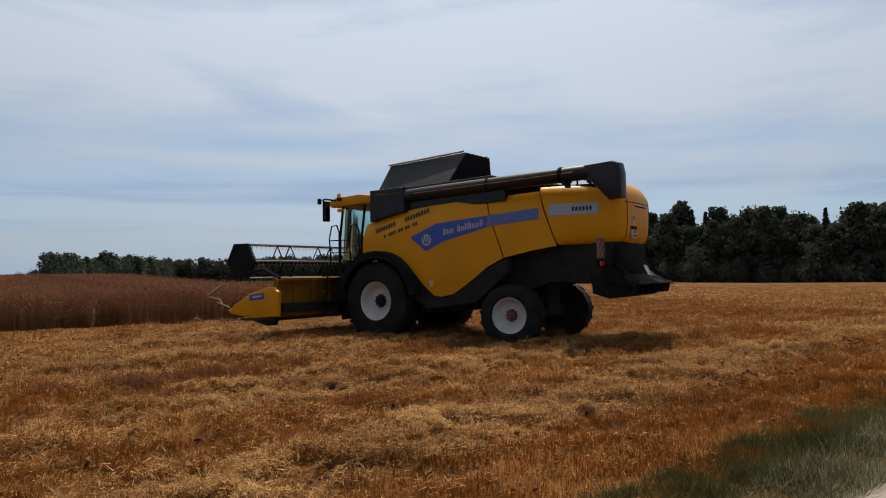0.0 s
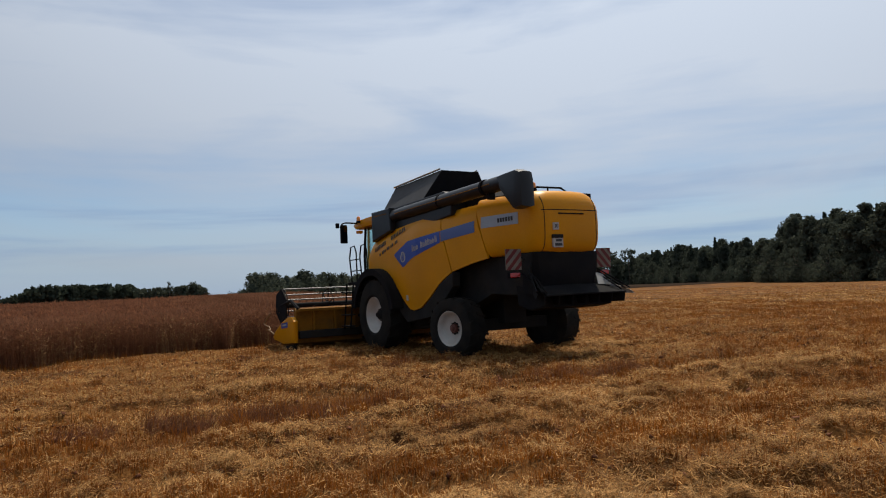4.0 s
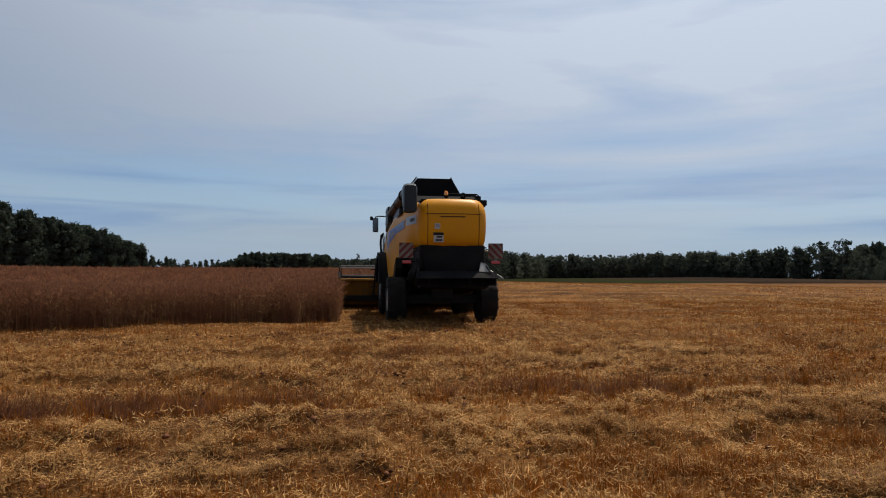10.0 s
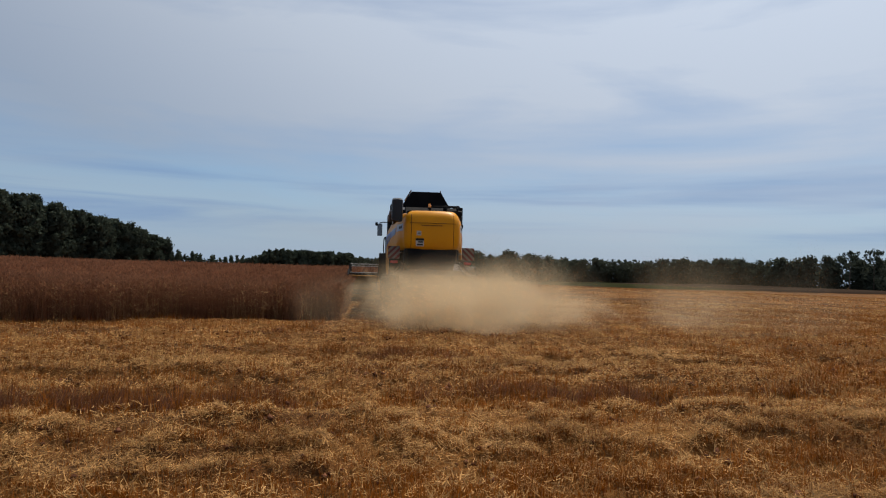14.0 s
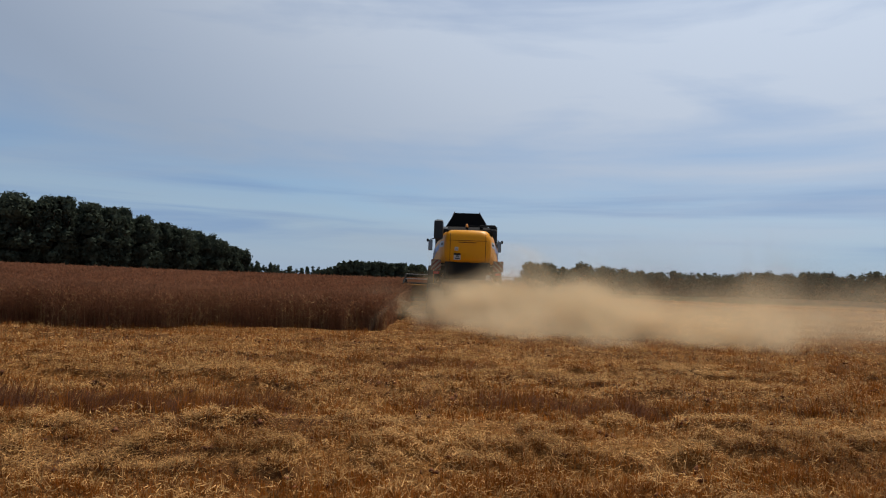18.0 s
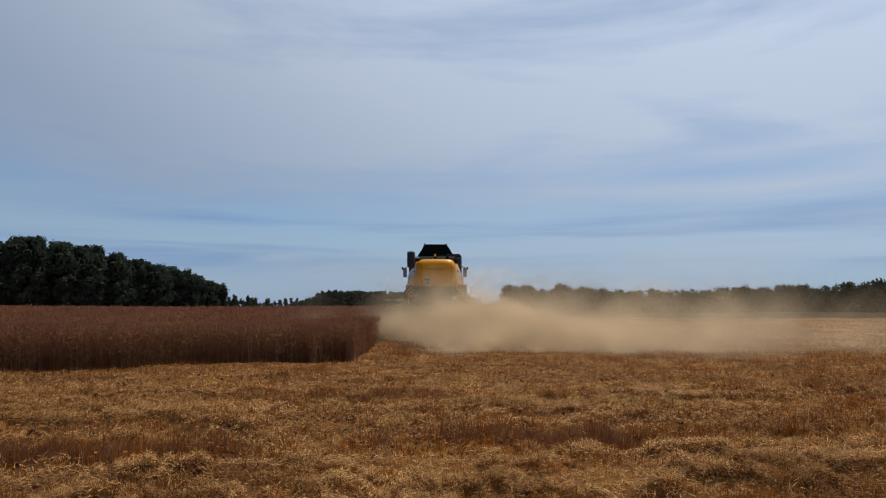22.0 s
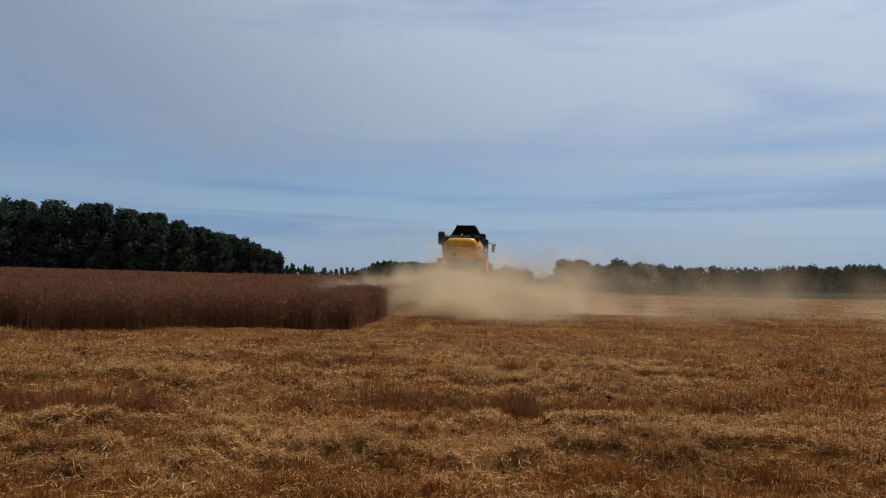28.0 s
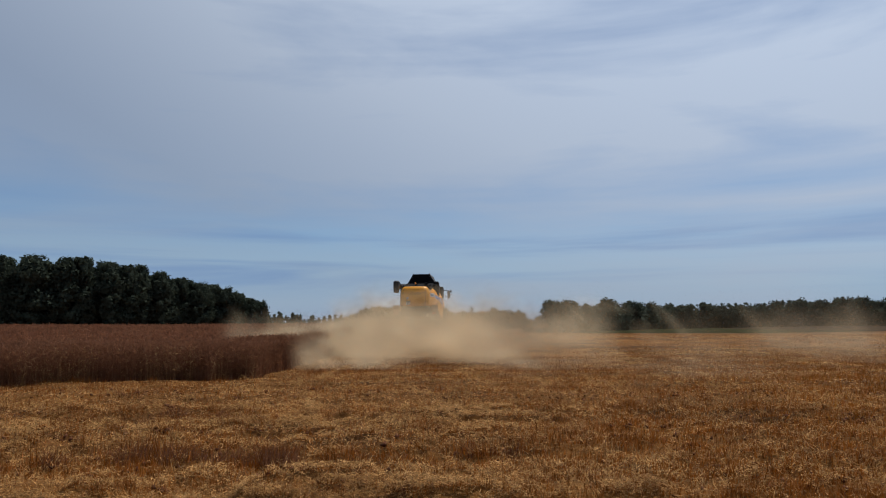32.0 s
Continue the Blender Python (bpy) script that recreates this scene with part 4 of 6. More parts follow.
def wood_edge(points, rows, gap, kinds, bushes=0.0, depth=9.0, size=1.0):
    """Trees along a polyline, in rows one behind the other."""
    for row in range(rows):
        for (ax, ay), (bx, by) in zip(points, points[1:]):
            span = math.hypot(bx - ax, by - ay)
            nx, ny = (by - ay) / span, -(bx - ax) / span
            if nx * (ax - 5) + ny * (ay - 3) < 0:
                nx, ny = -nx, -ny
            for k in range(max(1, int(span / gap))):
                f = (k + tree_rng.uniform(0.1, 0.9)) / max(1, int(span / gap))
                off = row * depth + tree_rng.uniform(-2, 2)
                plant(tree_rng.choice(kinds), ax + (bx - ax) * f + nx * off, ay + (by - ay) * f + ny * off, size * (1 + 0.05 * row))
                if row == 0 and tree_rng.random() < bushes:
                    plant(tree_rng.choice([6, 7, 7]), ax + (bx - ax) * f - nx * 7, ay + (by - ay) * f - ny * 7, tree_rng.uniform(0.8, 1.3))


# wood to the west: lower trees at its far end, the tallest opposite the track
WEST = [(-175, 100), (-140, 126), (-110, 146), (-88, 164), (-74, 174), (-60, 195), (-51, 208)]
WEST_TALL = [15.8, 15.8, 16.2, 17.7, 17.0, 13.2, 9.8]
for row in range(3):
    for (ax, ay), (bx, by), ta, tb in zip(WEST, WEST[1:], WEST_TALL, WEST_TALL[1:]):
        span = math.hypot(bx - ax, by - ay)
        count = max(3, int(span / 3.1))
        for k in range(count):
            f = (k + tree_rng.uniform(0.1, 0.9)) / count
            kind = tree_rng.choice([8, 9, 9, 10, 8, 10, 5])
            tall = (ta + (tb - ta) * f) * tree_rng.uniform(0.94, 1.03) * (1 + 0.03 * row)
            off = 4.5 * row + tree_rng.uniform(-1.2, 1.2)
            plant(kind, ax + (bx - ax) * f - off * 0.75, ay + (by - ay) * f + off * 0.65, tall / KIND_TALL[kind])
# wood to the east, near the field's corner, with bushes at its foot
wood_edge([(190, 10), (185, 75), (168, 118), (190, 168)], 1, 3.8, [0, 1, 2, 3, 1, 0, 2, 3, 0], 1.0, 8, 0.8)
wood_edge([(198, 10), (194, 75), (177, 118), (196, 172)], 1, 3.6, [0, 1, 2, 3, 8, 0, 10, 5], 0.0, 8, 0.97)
wood_edge([(196, 172), (225, 250), (250, 310)], 2, 4.2, [0, 1, 2, 3, 3, 4, 5], 0.6, 9, 0.72)
plant(2, 18, 280, 0.52)
for x, y, tall in ((233, 317, 19.0), (243, 314, 19.4)):
    tall_pine(x, y, tall)


def slender_tree(x, y, tall):
    """A lone thin tree with a small tuft at its top."""
    rng = np.random.default_rng(131)
    tree = new("tree")
    part("trunk", tube_bm([(0.9, 0, -0.5), (0.45, 0, tall * 0.4), (0, 0, tall * 0.95)], [0.12, 0.1, 0.04], 6), M_BARK, tree)
    z = np.linspace(0.72, 0.97, 7) * tall
    c = np.stack([rng.normal(0, 0.2, 7), rng.normal(0, 0.2, 7), z], -1)
    v, f = leaf_cloud(rng, c, np.full(7, 0.42), 220, 0.4)
    crown = new("crown", fast_mesh("crown", v, f, M_LEAF))
    crown.parent = tree
    tree.location = (x, y, float(height(x, y)))
    return tagged(tree, "lone slender tree with a small tufted crown", "tree")


slender_tree(9.4, 275, 10.2)


def far_wood(name, seed, x0, x1, y0, y1, count, tall, pointed, label, leaves=110, clumps=9, dome=0.0, dark=False, vary=0.2):
    """A far stand of trees as one mass of small crowns."""
    rng = np.random.default_rng(seed)
    f = np.sort(rng.random(count))
    x, y = x0 + (x1 - x0) * f, y0 + (y1 - y0) * f + rng.uniform(0, 16, count)
    vs, fs, at = [], [], 0
    for k in range(count):
        t = tall * rng.uniform(0.95 - vary, 0.95 + vary) * (1 - dome + dome * float(smooth(0.0, 0.35, f[k])))
        z = float(height(x[k], y[k])) - 0.5
        n = clumps
        h = np.linspace(0.04, 0.95, n)
        w = t * 0.2 * ((1.05 - h) if pointed else np.sin(np.pi * (0.15 + 0.8 * h)) * 1.3)
        a = rng.uniform(0, 6.28, n)
        c = np.stack([x[k] + np.cos(a) * w * 0.6, y[k] + np.sin(a) * w * 0.6, z + t * h], -1)
        v, q = leaf_cloud(rng, c, w + 0.4, leaves, t * 1.45 / math.sqrt(leaves))
        vs.append(v)
        fs.append(q + at)
        at += len(v)
        if leaves > 300:  # dark inner foliage
            v, q = leaf_cloud(rng, c * [1, 1, 0.97] + [0, 0, 0.03 * z], w * 0.7, 60, t * 0.2)
            vs.append(v)
            fs.append(q + at)
            at += len(v)
    tagged(new(name, fast_mesh(name, np.concatenate(vs), np.concatenate(fs), M_DARK_FOLIAGE if pointed or dark else M_LEAF)), label, "wood", kind="stuff")


far_wood("far_spruce_wood", 201, -57, -3, 335, 352, 330, 13.2, True, "dark spruce wood on the skyline", 90, dome=0.45, vary=0.08)
far_wood("far_spruces", 212, -82, -55, 300, 335, 80, 8.4, True, "low dark spruces beyond the grain", 110, vary=0.28)
far_wood("far_low_wood", 203, -60, 100, 1350, 1300, 170, 30, False, "low far wood on the skyline")
far_wood("back_wood", 204, 255, 100, 440, 560, 260, 15, False, "mass of the wood behind its edge")
far_wood("east_wood", 205, 208, 270, 20, 330, 330, 16.0, False, "mass of the wood behind its edge")
far_wood("east_wood_edge", 209, 250, 215, 300, 440, 100, 15.5, False, "dark edge of the wood with uneven crowns", 420, 26)
far_wood("east_wood_edge", 210, 215, 150, 440, 520, 66, 16.5, False, "dark edge of the wood with uneven crowns", 380, 24)
far_wood("east_wood_edge", 211, 150, 78, 505, 370, 60, 16, False, "dark edge of the wood with uneven crowns", 360, 22, vary=0.15)
far_wood("east_wood_edge", 213, 78, 37, 370, 252, 46, 11.8, False, "dark edge of the wood with uneven crowns", 420, 24, vary=0.15)
far_wood("east_wood_end", 214, 38, 30, 256, 274, 12, 5.6, False, "low end of the wood with loose bushes", 420, 24, vary=0.3)


# ---- combine harvester; x to its right, y ahead, z up; front axle over the origin ----
combine = new("combine_harvester")
tagged(combine, "yellow combine harvester with blue stripe and black tank, cutting grain", "combine harvester")

TOP = [(0.52, 2.74), (0.27, 2.83), (-0.5, 3.01), (-1.47, 3.1), (-2.82, 3.18), (-4.02, 3.25), (-4.7, 3.31), (-5.6, 3.31)]
LOW = [(0.52, 2.03), (0.19, 2.03), (-0.49, 1.9), (-0.97, 1.63), (-1.28, 1.27), (-1.5, 1.07), (-1.68, 1.03), (-2.04, 1.09), (-2.45, 1.35), (-2.85, 1.66), (-3.24, 1.86), (-3.87, 2.0), (-4.44, 2.09), (-5.6, 2.12)]


def flank(y, z):
    """How far the side panels stand out at a place."""
    x = 1.38 - 0.13 * max(0.0, -2.0 - y)
    f = min(1.0, max(0.0, (z - (lerp_curve(TOP, y) - 0.5)) / 0.5))
    g = min(1.0, max(0.0, (1.8 - z) / 0.8))
    return x - 0.17 * f * f - 0.06 * g * g


def side_panel(name, side, top_a, top_b, low_a, low_b, label):
    rows = []
    for k in range(9):
        v = k / 8
        row = []
        for j in range(23):
            u = j / 22
            yt, yl = top_a + (top_b - top_a) * u, low_a + (low_b - low_a) * u
            y = yt + (yl - yt) * v
            zt, zl = lerp_curve(TOP, yt), lerp_curve(LOW, yl)
            z = zt + (zl - zt) * v
            row.append((side * flank(y, z), y, z))
        rows.append(row)
    bm = add_grid(bmesh.new(), rows, (-side * 0.05, 0, 0))
    return part(name, bm, M_YELLOW, combine, label, True)


for side in (-1, 1):
    side_panel("front_side_panel", side, 0.5, -2.8, 0.5, -3.24, "curved yellow side panel with wheel arches")
    side_panel("middle_side_panel", side, -2.83, -3.99, -3.27, -4.41, "yellow side panel")


def hood_plan(z):
    """Half outline of the rear hood in plan at a height, from its right front to its left front."""
    f = min(1.0, max(0.0, (z - 2.92) / 0.42))
    tuck = 0.2 * (1 - math.sqrt(max(0.0, 1 - f * f)))
    low = min(1.0, max(0.0, (2.34 - z) / 0.24))
    tuck += 0.09 * (1 - math.sqrt(max(0.0, 1 - low * low)))
    belly = 0.035 * math.sin(math.pi * min(1, max(0, (z - 2.12) / 1.2)))
    wide, back, r = 0.87 - tuck + belly, -5.77 + tuck * 1.25 - belly, 0.36
    front = -4.435 + 0.345 * (z - 2.1)
    pts = [(wide + 0.19, front)]
    for k in range(1, 5):
        pts.append((wide + 0.19 - 0.19 * (k / 4) ** 1.3, front + (back + 0.5 - front) * k / 4))
    for k in range(9):
        a = math.pi / 2 * k / 8
        pts.append((wide - r + r * math.cos(a), back + r - r * math.sin(a)))
    pts.append((wide * 0.35, back - 0.03))
    return pts + [(-x, y) for x, y in pts[::-1]]


levels = [2.1, 2.11, 2.13, 2.17, 2.24, 2.34, 2.5, 2.7, 2.92, 3.02, 3.1, 3.17, 3.23, 3.275, 3.305, 3.325, 3.335, 3.34]
bm = bmesh.new()
rings = [[bm.verts.new((x, y, z)) for x, y in hood_plan(z)] for z in levels]
for a, b in zip(rings, rings[1:]):
    for k in range(len(a) - 1):
        bm.faces.new((a[k], a[k + 1], b[k + 1], b[k]))
bm.faces.new(rings[-1])
bm.faces.new(rings[0][::-1])
for a, b in zip(rings, rings[1:]):
    bm.faces.new((a[-1], a[0], b[0], b[-1]))
hood = part("rear_hood", bm, M_YELLOW, combine, "rounded yellow rear hood", True)


def hood_out(y, z):
    """How far the hood stands out at a place on its flank."""
    plan = hood_plan(z)
    half = sorted((py, px) for px, py in plan[:len(plan) // 2])
    return float(np.interp(y, [p[0] for p in half], [p[1] for p in half]))


def on_hood_back(x, z):
    plan = hood_plan(z)
    half = sorted((px, py) for px, py in plan if py < -5.0)
    return float(np.interp(x, [p[0] for p in half], [p[1] for p in half]))


# seams of the rear door
for x in (-0.67, 0.66):
    pts = [(x, on_hood_back(x, z) - 0.002, z) for z in np.linspace(2.13, 3.2, 14)]
    part("door_seam", tube_bm(pts, 0.008, 5), M_DARK, hood)
part("door_seam", tube_bm([(x, on_hood_back(x, 2.93) - 0.002, 2.93) for x in np.linspace(-0.72, 0.72, 16)], 0.008, 5), M_DARK, hood)
for k in range(10):
    x = -0.33 + 0.066 * k
    part("vent_slot", box_bm(x - 0.026, x + 0.026, on_hood_back(0, 2.86) - 0.012, on_hood_back(0, 2.86) + 0.02, 2.845, 2.87), M_DARK, hood)
part("lamp_recess", box_bm(-0.53, -0.27, on_hood_back(-0.4, 2.42) - 0.03, on_hood_back(-0.4, 2.42) + 0.04, 2.38, 2.45, 0.01), M_DARK, hood, "dark plate lamp housing")


def bars(name, parent, mat, place, across, up, out, rows):
    """Plain bars that stand in for lettering: rows of (u0, u1, v0, v1)."""
    for u0, u1, v0, v1 in rows:
        bm = bmesh.new()
        c = [Vector(place) + Vector(across) * u + Vector(up) * v for u, v in ((u0, v0), (u1, v0), (u1, v1), (u0, v1))]
        low, high = [bm.verts.new(p) for p in c], [bm.verts.new(p + Vector(out) * 0.004) for p in c]
        bm.faces.new(low[::-1])
        bm.faces.new(high)
        for k in range(4):
            bm.faces.new((low[k], low[(k + 1) % 4], high[(k + 1) % 4], high[k]))
        part(name, bm, mat, parent)


yb = on_hood_back(-0.4, 2.3) - 0.02
plate = part("number_plate", box_bm(-0.52, -0.27, yb - 0.008, yb + 0.03, 2.2, 2.385, 0.004), M_WHITE, combine, "white rear plate")
bars("plate_bar", plate, M_INK, (-0.5, yb - 0.009, 2.2), (1, 0, 0), (0, 0, 1), (0, -1, 0), [(0.05, 0.19, 0.11, 0.16), (0.02, 0.2, 0.03, 0.08)])
yb = on_hood_back(-0.42, 2.6) - 0.008
sign = part("speed_sign", box_bm(-0.5, -0.36, yb - 0.004, yb + 0.03, 2.54, 2.68, 0.003), M_WHITE, combine, "small white speed sticker")


def text(parent, body, size, m, mat, name="lettering"):
    cu = bpy.data.curves.new(name, "FONT")
    cu.body, cu.size, cu.extrude, cu.align_x, cu.align_y = body, size, 0.002, "CENTER", "CENTER"
    tmp = bpy.data.objects.new(name, cu)
    me = bpy.data.meshes.new_from_object(tmp)
    me.materials.clear()
    me.materials.append(mat)
    ob = new(name, me)
    ob.matrix_basis, ob.parent = m, parent
    return ob


text(sign, "30", 0.11, pose(-0.43, yb - 0.006, 2.61, 90, 0, 0), M_INK)


# stripe along the flanks: blue, pale blue, grey
STRIPE_TOP = [(-0.94, 2.39), (-1.62, 2.66), (-2.87, 2.78), (-4.13, 2.9), (-5.3, 2.95)]
STRIPE_LOW = [(-0.94, 2.37), (-1.37, 2.05), (-1.76, 2.24), (-3.0, 2.56), (-4.25, 2.67), (-5.3, 2.71)]


def decal(side, y0, y1, mat, name, steps=14):
    rows = []
    for k in range(5):
        row = []
        for j in range(steps + 1):
            y = y0 + (y1 - y0) * j / steps
            a, b = lerp_curve(STRIPE_TOP, y), lerp_curve(STRIPE_LOW, y)
            z = a + (b - a) * k / 4
            out = flank(y, z) + 0.006
            if y < -4.2:
                out = max(out, max(px for px, py in hood_plan(z) if abs(py - y) < 0.6) + 0.008) if y < -5 else max(out, float(np.interp(y, [-5.5, -4.2], [0.95, 1.04])) + 0.015)
            row.append((side * out, y, z))
        rows.append(row)
    part(name, add_grid(bmesh.new(), rows, (side * 0.003, 0, 0)), mat, combine)


for side in (-1, 1):
    decal(side, -0.95, -2.9, M_BLUE, "blue_stripe", 24)
    decal(side, -2.93, -4.05, M_BLUE2, "pale_stripe")
    # plain emblem and bars on the stripe
    bm = bmesh.new()
    bmesh.ops.create_circle(bm, cap_ends=True, segments=20, radius=0.13)
    part("emblem", bm, M_WHITE, combine, "plain pale round emblem", m=pose(side * (flank(-1.38, 2.3) + 0.012), -1.38, 2.31, 0, 90, 0))
    for bend in (-0.07, 0.0, 0.07):
        bars("emblem_vein", combine, M_BLUE, (side * (flank(-1.38, 2.3) + 0.016), -1.38 - 0.4 * bend, 2.2), (0, -1, 0), (0, -bend * 4, 1), (side, 0, 0), [(-0.012, 0.012, 0.02, 0.2)])
    for y0, y1, count in ((-1.84, -2.13, 3), (-2.2, -2.82, 7)):
        step = (y0 - y1) / count
        for k in range(count):
            y = y0 - step * k
            z = 2.4 + 0.17 * (-1.84 - y)
            tall = 0.15 if (k == 0 or k in (2, 3, 6) and count == 7) else 0.11
            bars("stripe_bar", combine, M_WHITE, (side * (flank(y, z) + 0.01), y, z), (side * (flank(y - step, z) - flank(y, z)) / step, -1, 0.17), (0, 0, 1), (side, 0, 0), [(0, step * 0.3, 0, tall), (step * 0.5, step * 0.74, 0, tall * 0.8)])
    if side < 0:
        for (y, z), words in {(0.1, 2.52): [(0, 0.62), (0.85, 1.55)], (-0.16, 2.4): [(0, 0.08), (0.14, 0.36), (0.42, 0.56), (0.62, 0.78), (0.84, 1.0)]}.items():
            for a, b in [(a + 0.075 * k, min(b, a + 0.075 * k + 0.05)) for a, b in words for k in range(max(1, round((b - a) / 0.075)))]:
                bars("panel_bar", combine, M_INK, (-flank(y - a, z + 0.28 * a) - 0.008, y - a, z + 0.28 * a), (0, -1, 0.28), (0, 0, 1), (-1, 0, 0), [(0, b - a, 0, 0.1 if z > 2.45 else 0.075)])
        part("small_sticker", box_bm(-flank(-1.47, 1.33) - 0.008, -flank(-1.47, 1.33) + 0.03, -1.52, -1.43, 1.27, 1.4), M_WHITE, combine, "small white sticker")
    # grey model plate on the hood
    rows = []
    for z in np.linspace(2.94, 2.71, 5):
        rows.append([(side * (hood_out(y, z) + 0.006), y, z) for y in np.linspace(-4.26, -5.28, 12)])
    grey = part("grey_stripe", add_grid(bmesh.new(), rows, (side * 0.003, 0, 0)), M_GREY, combine, "pale grey end of the stripe")
    bars("stripe_bar", grey, M_INK, (side * (hood_out(-4.75, 2.8) + 0.011), -4.75, 2.78), (-side * (hood_out(-4.75, 2.8) - hood_out(-5.15, 2.8)) / 0.4, -1, 0.02), (0, 0, 1), (side, 0, 0), [(0.07 * k, 0.07 * k + 0.048, 0, 0.085) for k in range(6)])

# grain tank: black box and opened dark flaps
bm = add_prism(bmesh.new(), [(0.28, 2.75), (0.28, 3.55), (-3.0, 3.66), (-3.3, 3.55), (-3.3, 3.1)], -1.2, 1.2, 0.03)
tank = part("grain_tank", bm, M_TUBE, combine, "black grain tank wall")
for side in (-1, 1):
    part("tank_side", prism_bm([(0.29, 2.8), (0.29, 3.56), (-0.7, 3.57), (-0.75, 3.0)], side * 1.2, side * 1.36, 0.03), M_TUBE, combine, "black tank front corner")
    part("tank_band", box_bm(side * 1.365 - 0.004, side * 1.365 + 0.004, -0.55, 0.15, 3.43, 3.455), M_HEADER, tank, "thin yellow line")
    fl = [(side * 1.02, 0.3, 3.57), (side * 0.66, 0.18, 4.22), (side * 0.52, -1.92, 4.36), (side * 1.0, -1.72, 3.62)]
    bm = bmesh.new()
    n = (Vector(fl[1]) - Vector(fl[0])).cross(Vector(fl[3]) - Vector(fl[0])).normalized() * 0.03
    a, b = [bm.verts.new(p) for p in fl], [bm.verts.new(Vector(p) + n) for p in fl]
    bm.faces.new(a)
    bm.faces.new(b[::-1])
    for k in range(4):
        bm.faces.new((a[k], b[k], b[(k + 1) % 4], a[(k + 1) % 4]))
    flap = part("tank_flap", bm, M_TANK, tank, "opened dark grey tank flap")
    part("flap_rail", tube_bm([Vector(fl[1]) + Vector((side * 0.02, 0.05, 0.02)), Vector(fl[2]) + Vector((side * 0.02, 0.05, 0.03))], 0.025, 6), M_STEEL, flap, "grey rim rail")
for ends, depth in ((((-1.0, 0.3, 3.56), (-0.64, 0.2, 4.2), (0.64, 0.2, 4.2), (1.0, 0.3, 3.56)), 0.03), (((-1.0, -1.74, 3.62), (-0.52, -1.95, 4.35), (0.52, -1.95, 4.35), (1.0, -1.74, 3.62)), -0.03)):
    bm = bmesh.new()
    a, b = [bm.verts.new(p) for p in ends], [bm.verts.new(Vector(p) + Vector((0, -depth, 0))) for p in ends]
    bm.faces.new(a)
    bm.faces.new(b[::-1])
    for k in range(4):
        bm.faces.new((a[k], b[k], b[(k + 1) % 4], a[(k + 1) % 4]))
    part("tank_flap", bm, M_BLACK, tank, "opened black tank flap")
# engine deck behind the tank
part("engine_deck", prism_bm([(-2.9, 3.0), (-2.9, 3.66), (-3.6, 3.62), (-4.3, 3.34), (-5.4, 3.34), (-5.4, 3.2)], -0.8, 0.95, 0.03), M_BLACK, combine, "black engine deck")
part("air_intake", box_bm(0.9, 1.24, -3.2, -2.3, 2.5, 3.7, 0.05), M_BLACK, combine, "black rotary screen housing")
part("side_rail", tube_bm([(0.6, -2.6, 3.62), (0.62, -2.6, 3.76), (1.16, -2.6, 3.77), (1.23, -2.6, 3.7), (1.24, -2.6, 2.5)], 0.045, 7), M_BLACK, combine, "black pipe on the far side", True)
part("exhaust", tube_bm([(0.55, -3.9, 3.3), (0.55, -3.9, 3.55), (0.55, -4.05, 3.63)], 0.07, 10), M_DARK, combine, "dark exhaust pipe")
rail = bmesh.new()
add_tube(rail, [(0.0, -4.45, 3.32), (0.0, -4.45, 3.53), (0.1, -4.48, 3.59), (0.82, -4.62, 3.57), (0.9, -4.66, 3.5), (0.9, -4.7, 3.25)], 0.022, 6)
add_tube(rail, [(0.5, -4.56, 3.32), (0.5, -4.56, 3.58)], 0.02, 6)
add_tube(rail, [(0.52, -4.56, 3.45), (0.89, -4.64, 3.43)], 0.016, 6)
part("deck_rail", rail, M_BLACK, combine, "black hand rail on the engine deck", True)


def beacon(x, y, z):
    b = part("beacon", tube_bm([(x, y, z), (x, y, z + 0.06)], 0.06, 12), M_BLACK, combine, "rotating beacon")
    part("lens", tube_bm([(x, y, z + 0.06), (x, y, z + 0.15), (x, y, z + 0.18)], [0.055, 0.05, 0.025], 12), M_AMBER, b, "amber lens", True)


beacon(-0.05, -4.75, 3.46)
part("beacon_post", tube_bm([(-0.05, -4.75, 3.3), (-0.05, -4.75, 3.46)], 0.02, 6), M_BLACK, combine)
beacon(-1.2, 1.42, 3.42)
beacon(1.2, 1.42, 3.42)

# unloading auger along the left
bm = add_tube(bmesh.new(), [(-1.2, -0.5, 3.36), (-1.2, -1.2, 3.39), (-1.14, -5.2, 3.53), (-1.12, -5.6, 3.54)], [0.15, 0.155, 0.15, 0.15], 18)
auger = part("unloading_auger", bm, M_TUBE, combine, "long black unloading auger tube", True)
part("auger_line", tube_bm([(-1.36, -1.0, 3.39), (-1.297, -4.9, 3.53)], 0.011, 5), M_HEADER, auger, "thin yellow line")
spout = [(-5.1, 3.66), (-5.7, 3.7), (-5.86, 3.64), (-5.9, 3.45), (-5.9, 2.97), (-5.6, 2.95), (-5.2, 3.38)]
part("spout", prism_bm(spout, -1.3, -0.95, 0.1), M_TUBE, auger, "black rubber auger spout", True)
for y in (-2.9, -4.6):
    part("auger_clamp", tube_bm([(-1.17, y - 0.03, 3.45 + (-y - 2.9) * 0.035), (-1.17, y + 0.03, 3.45 + (-y - 2.9) * 0.035)], 0.165, 18), M_BLACK, auger)
part("auger_rest", box_bm(-1.2, -1.05, -4.75, -4.68, 3.25, 3.45), M_BLACK, combine)

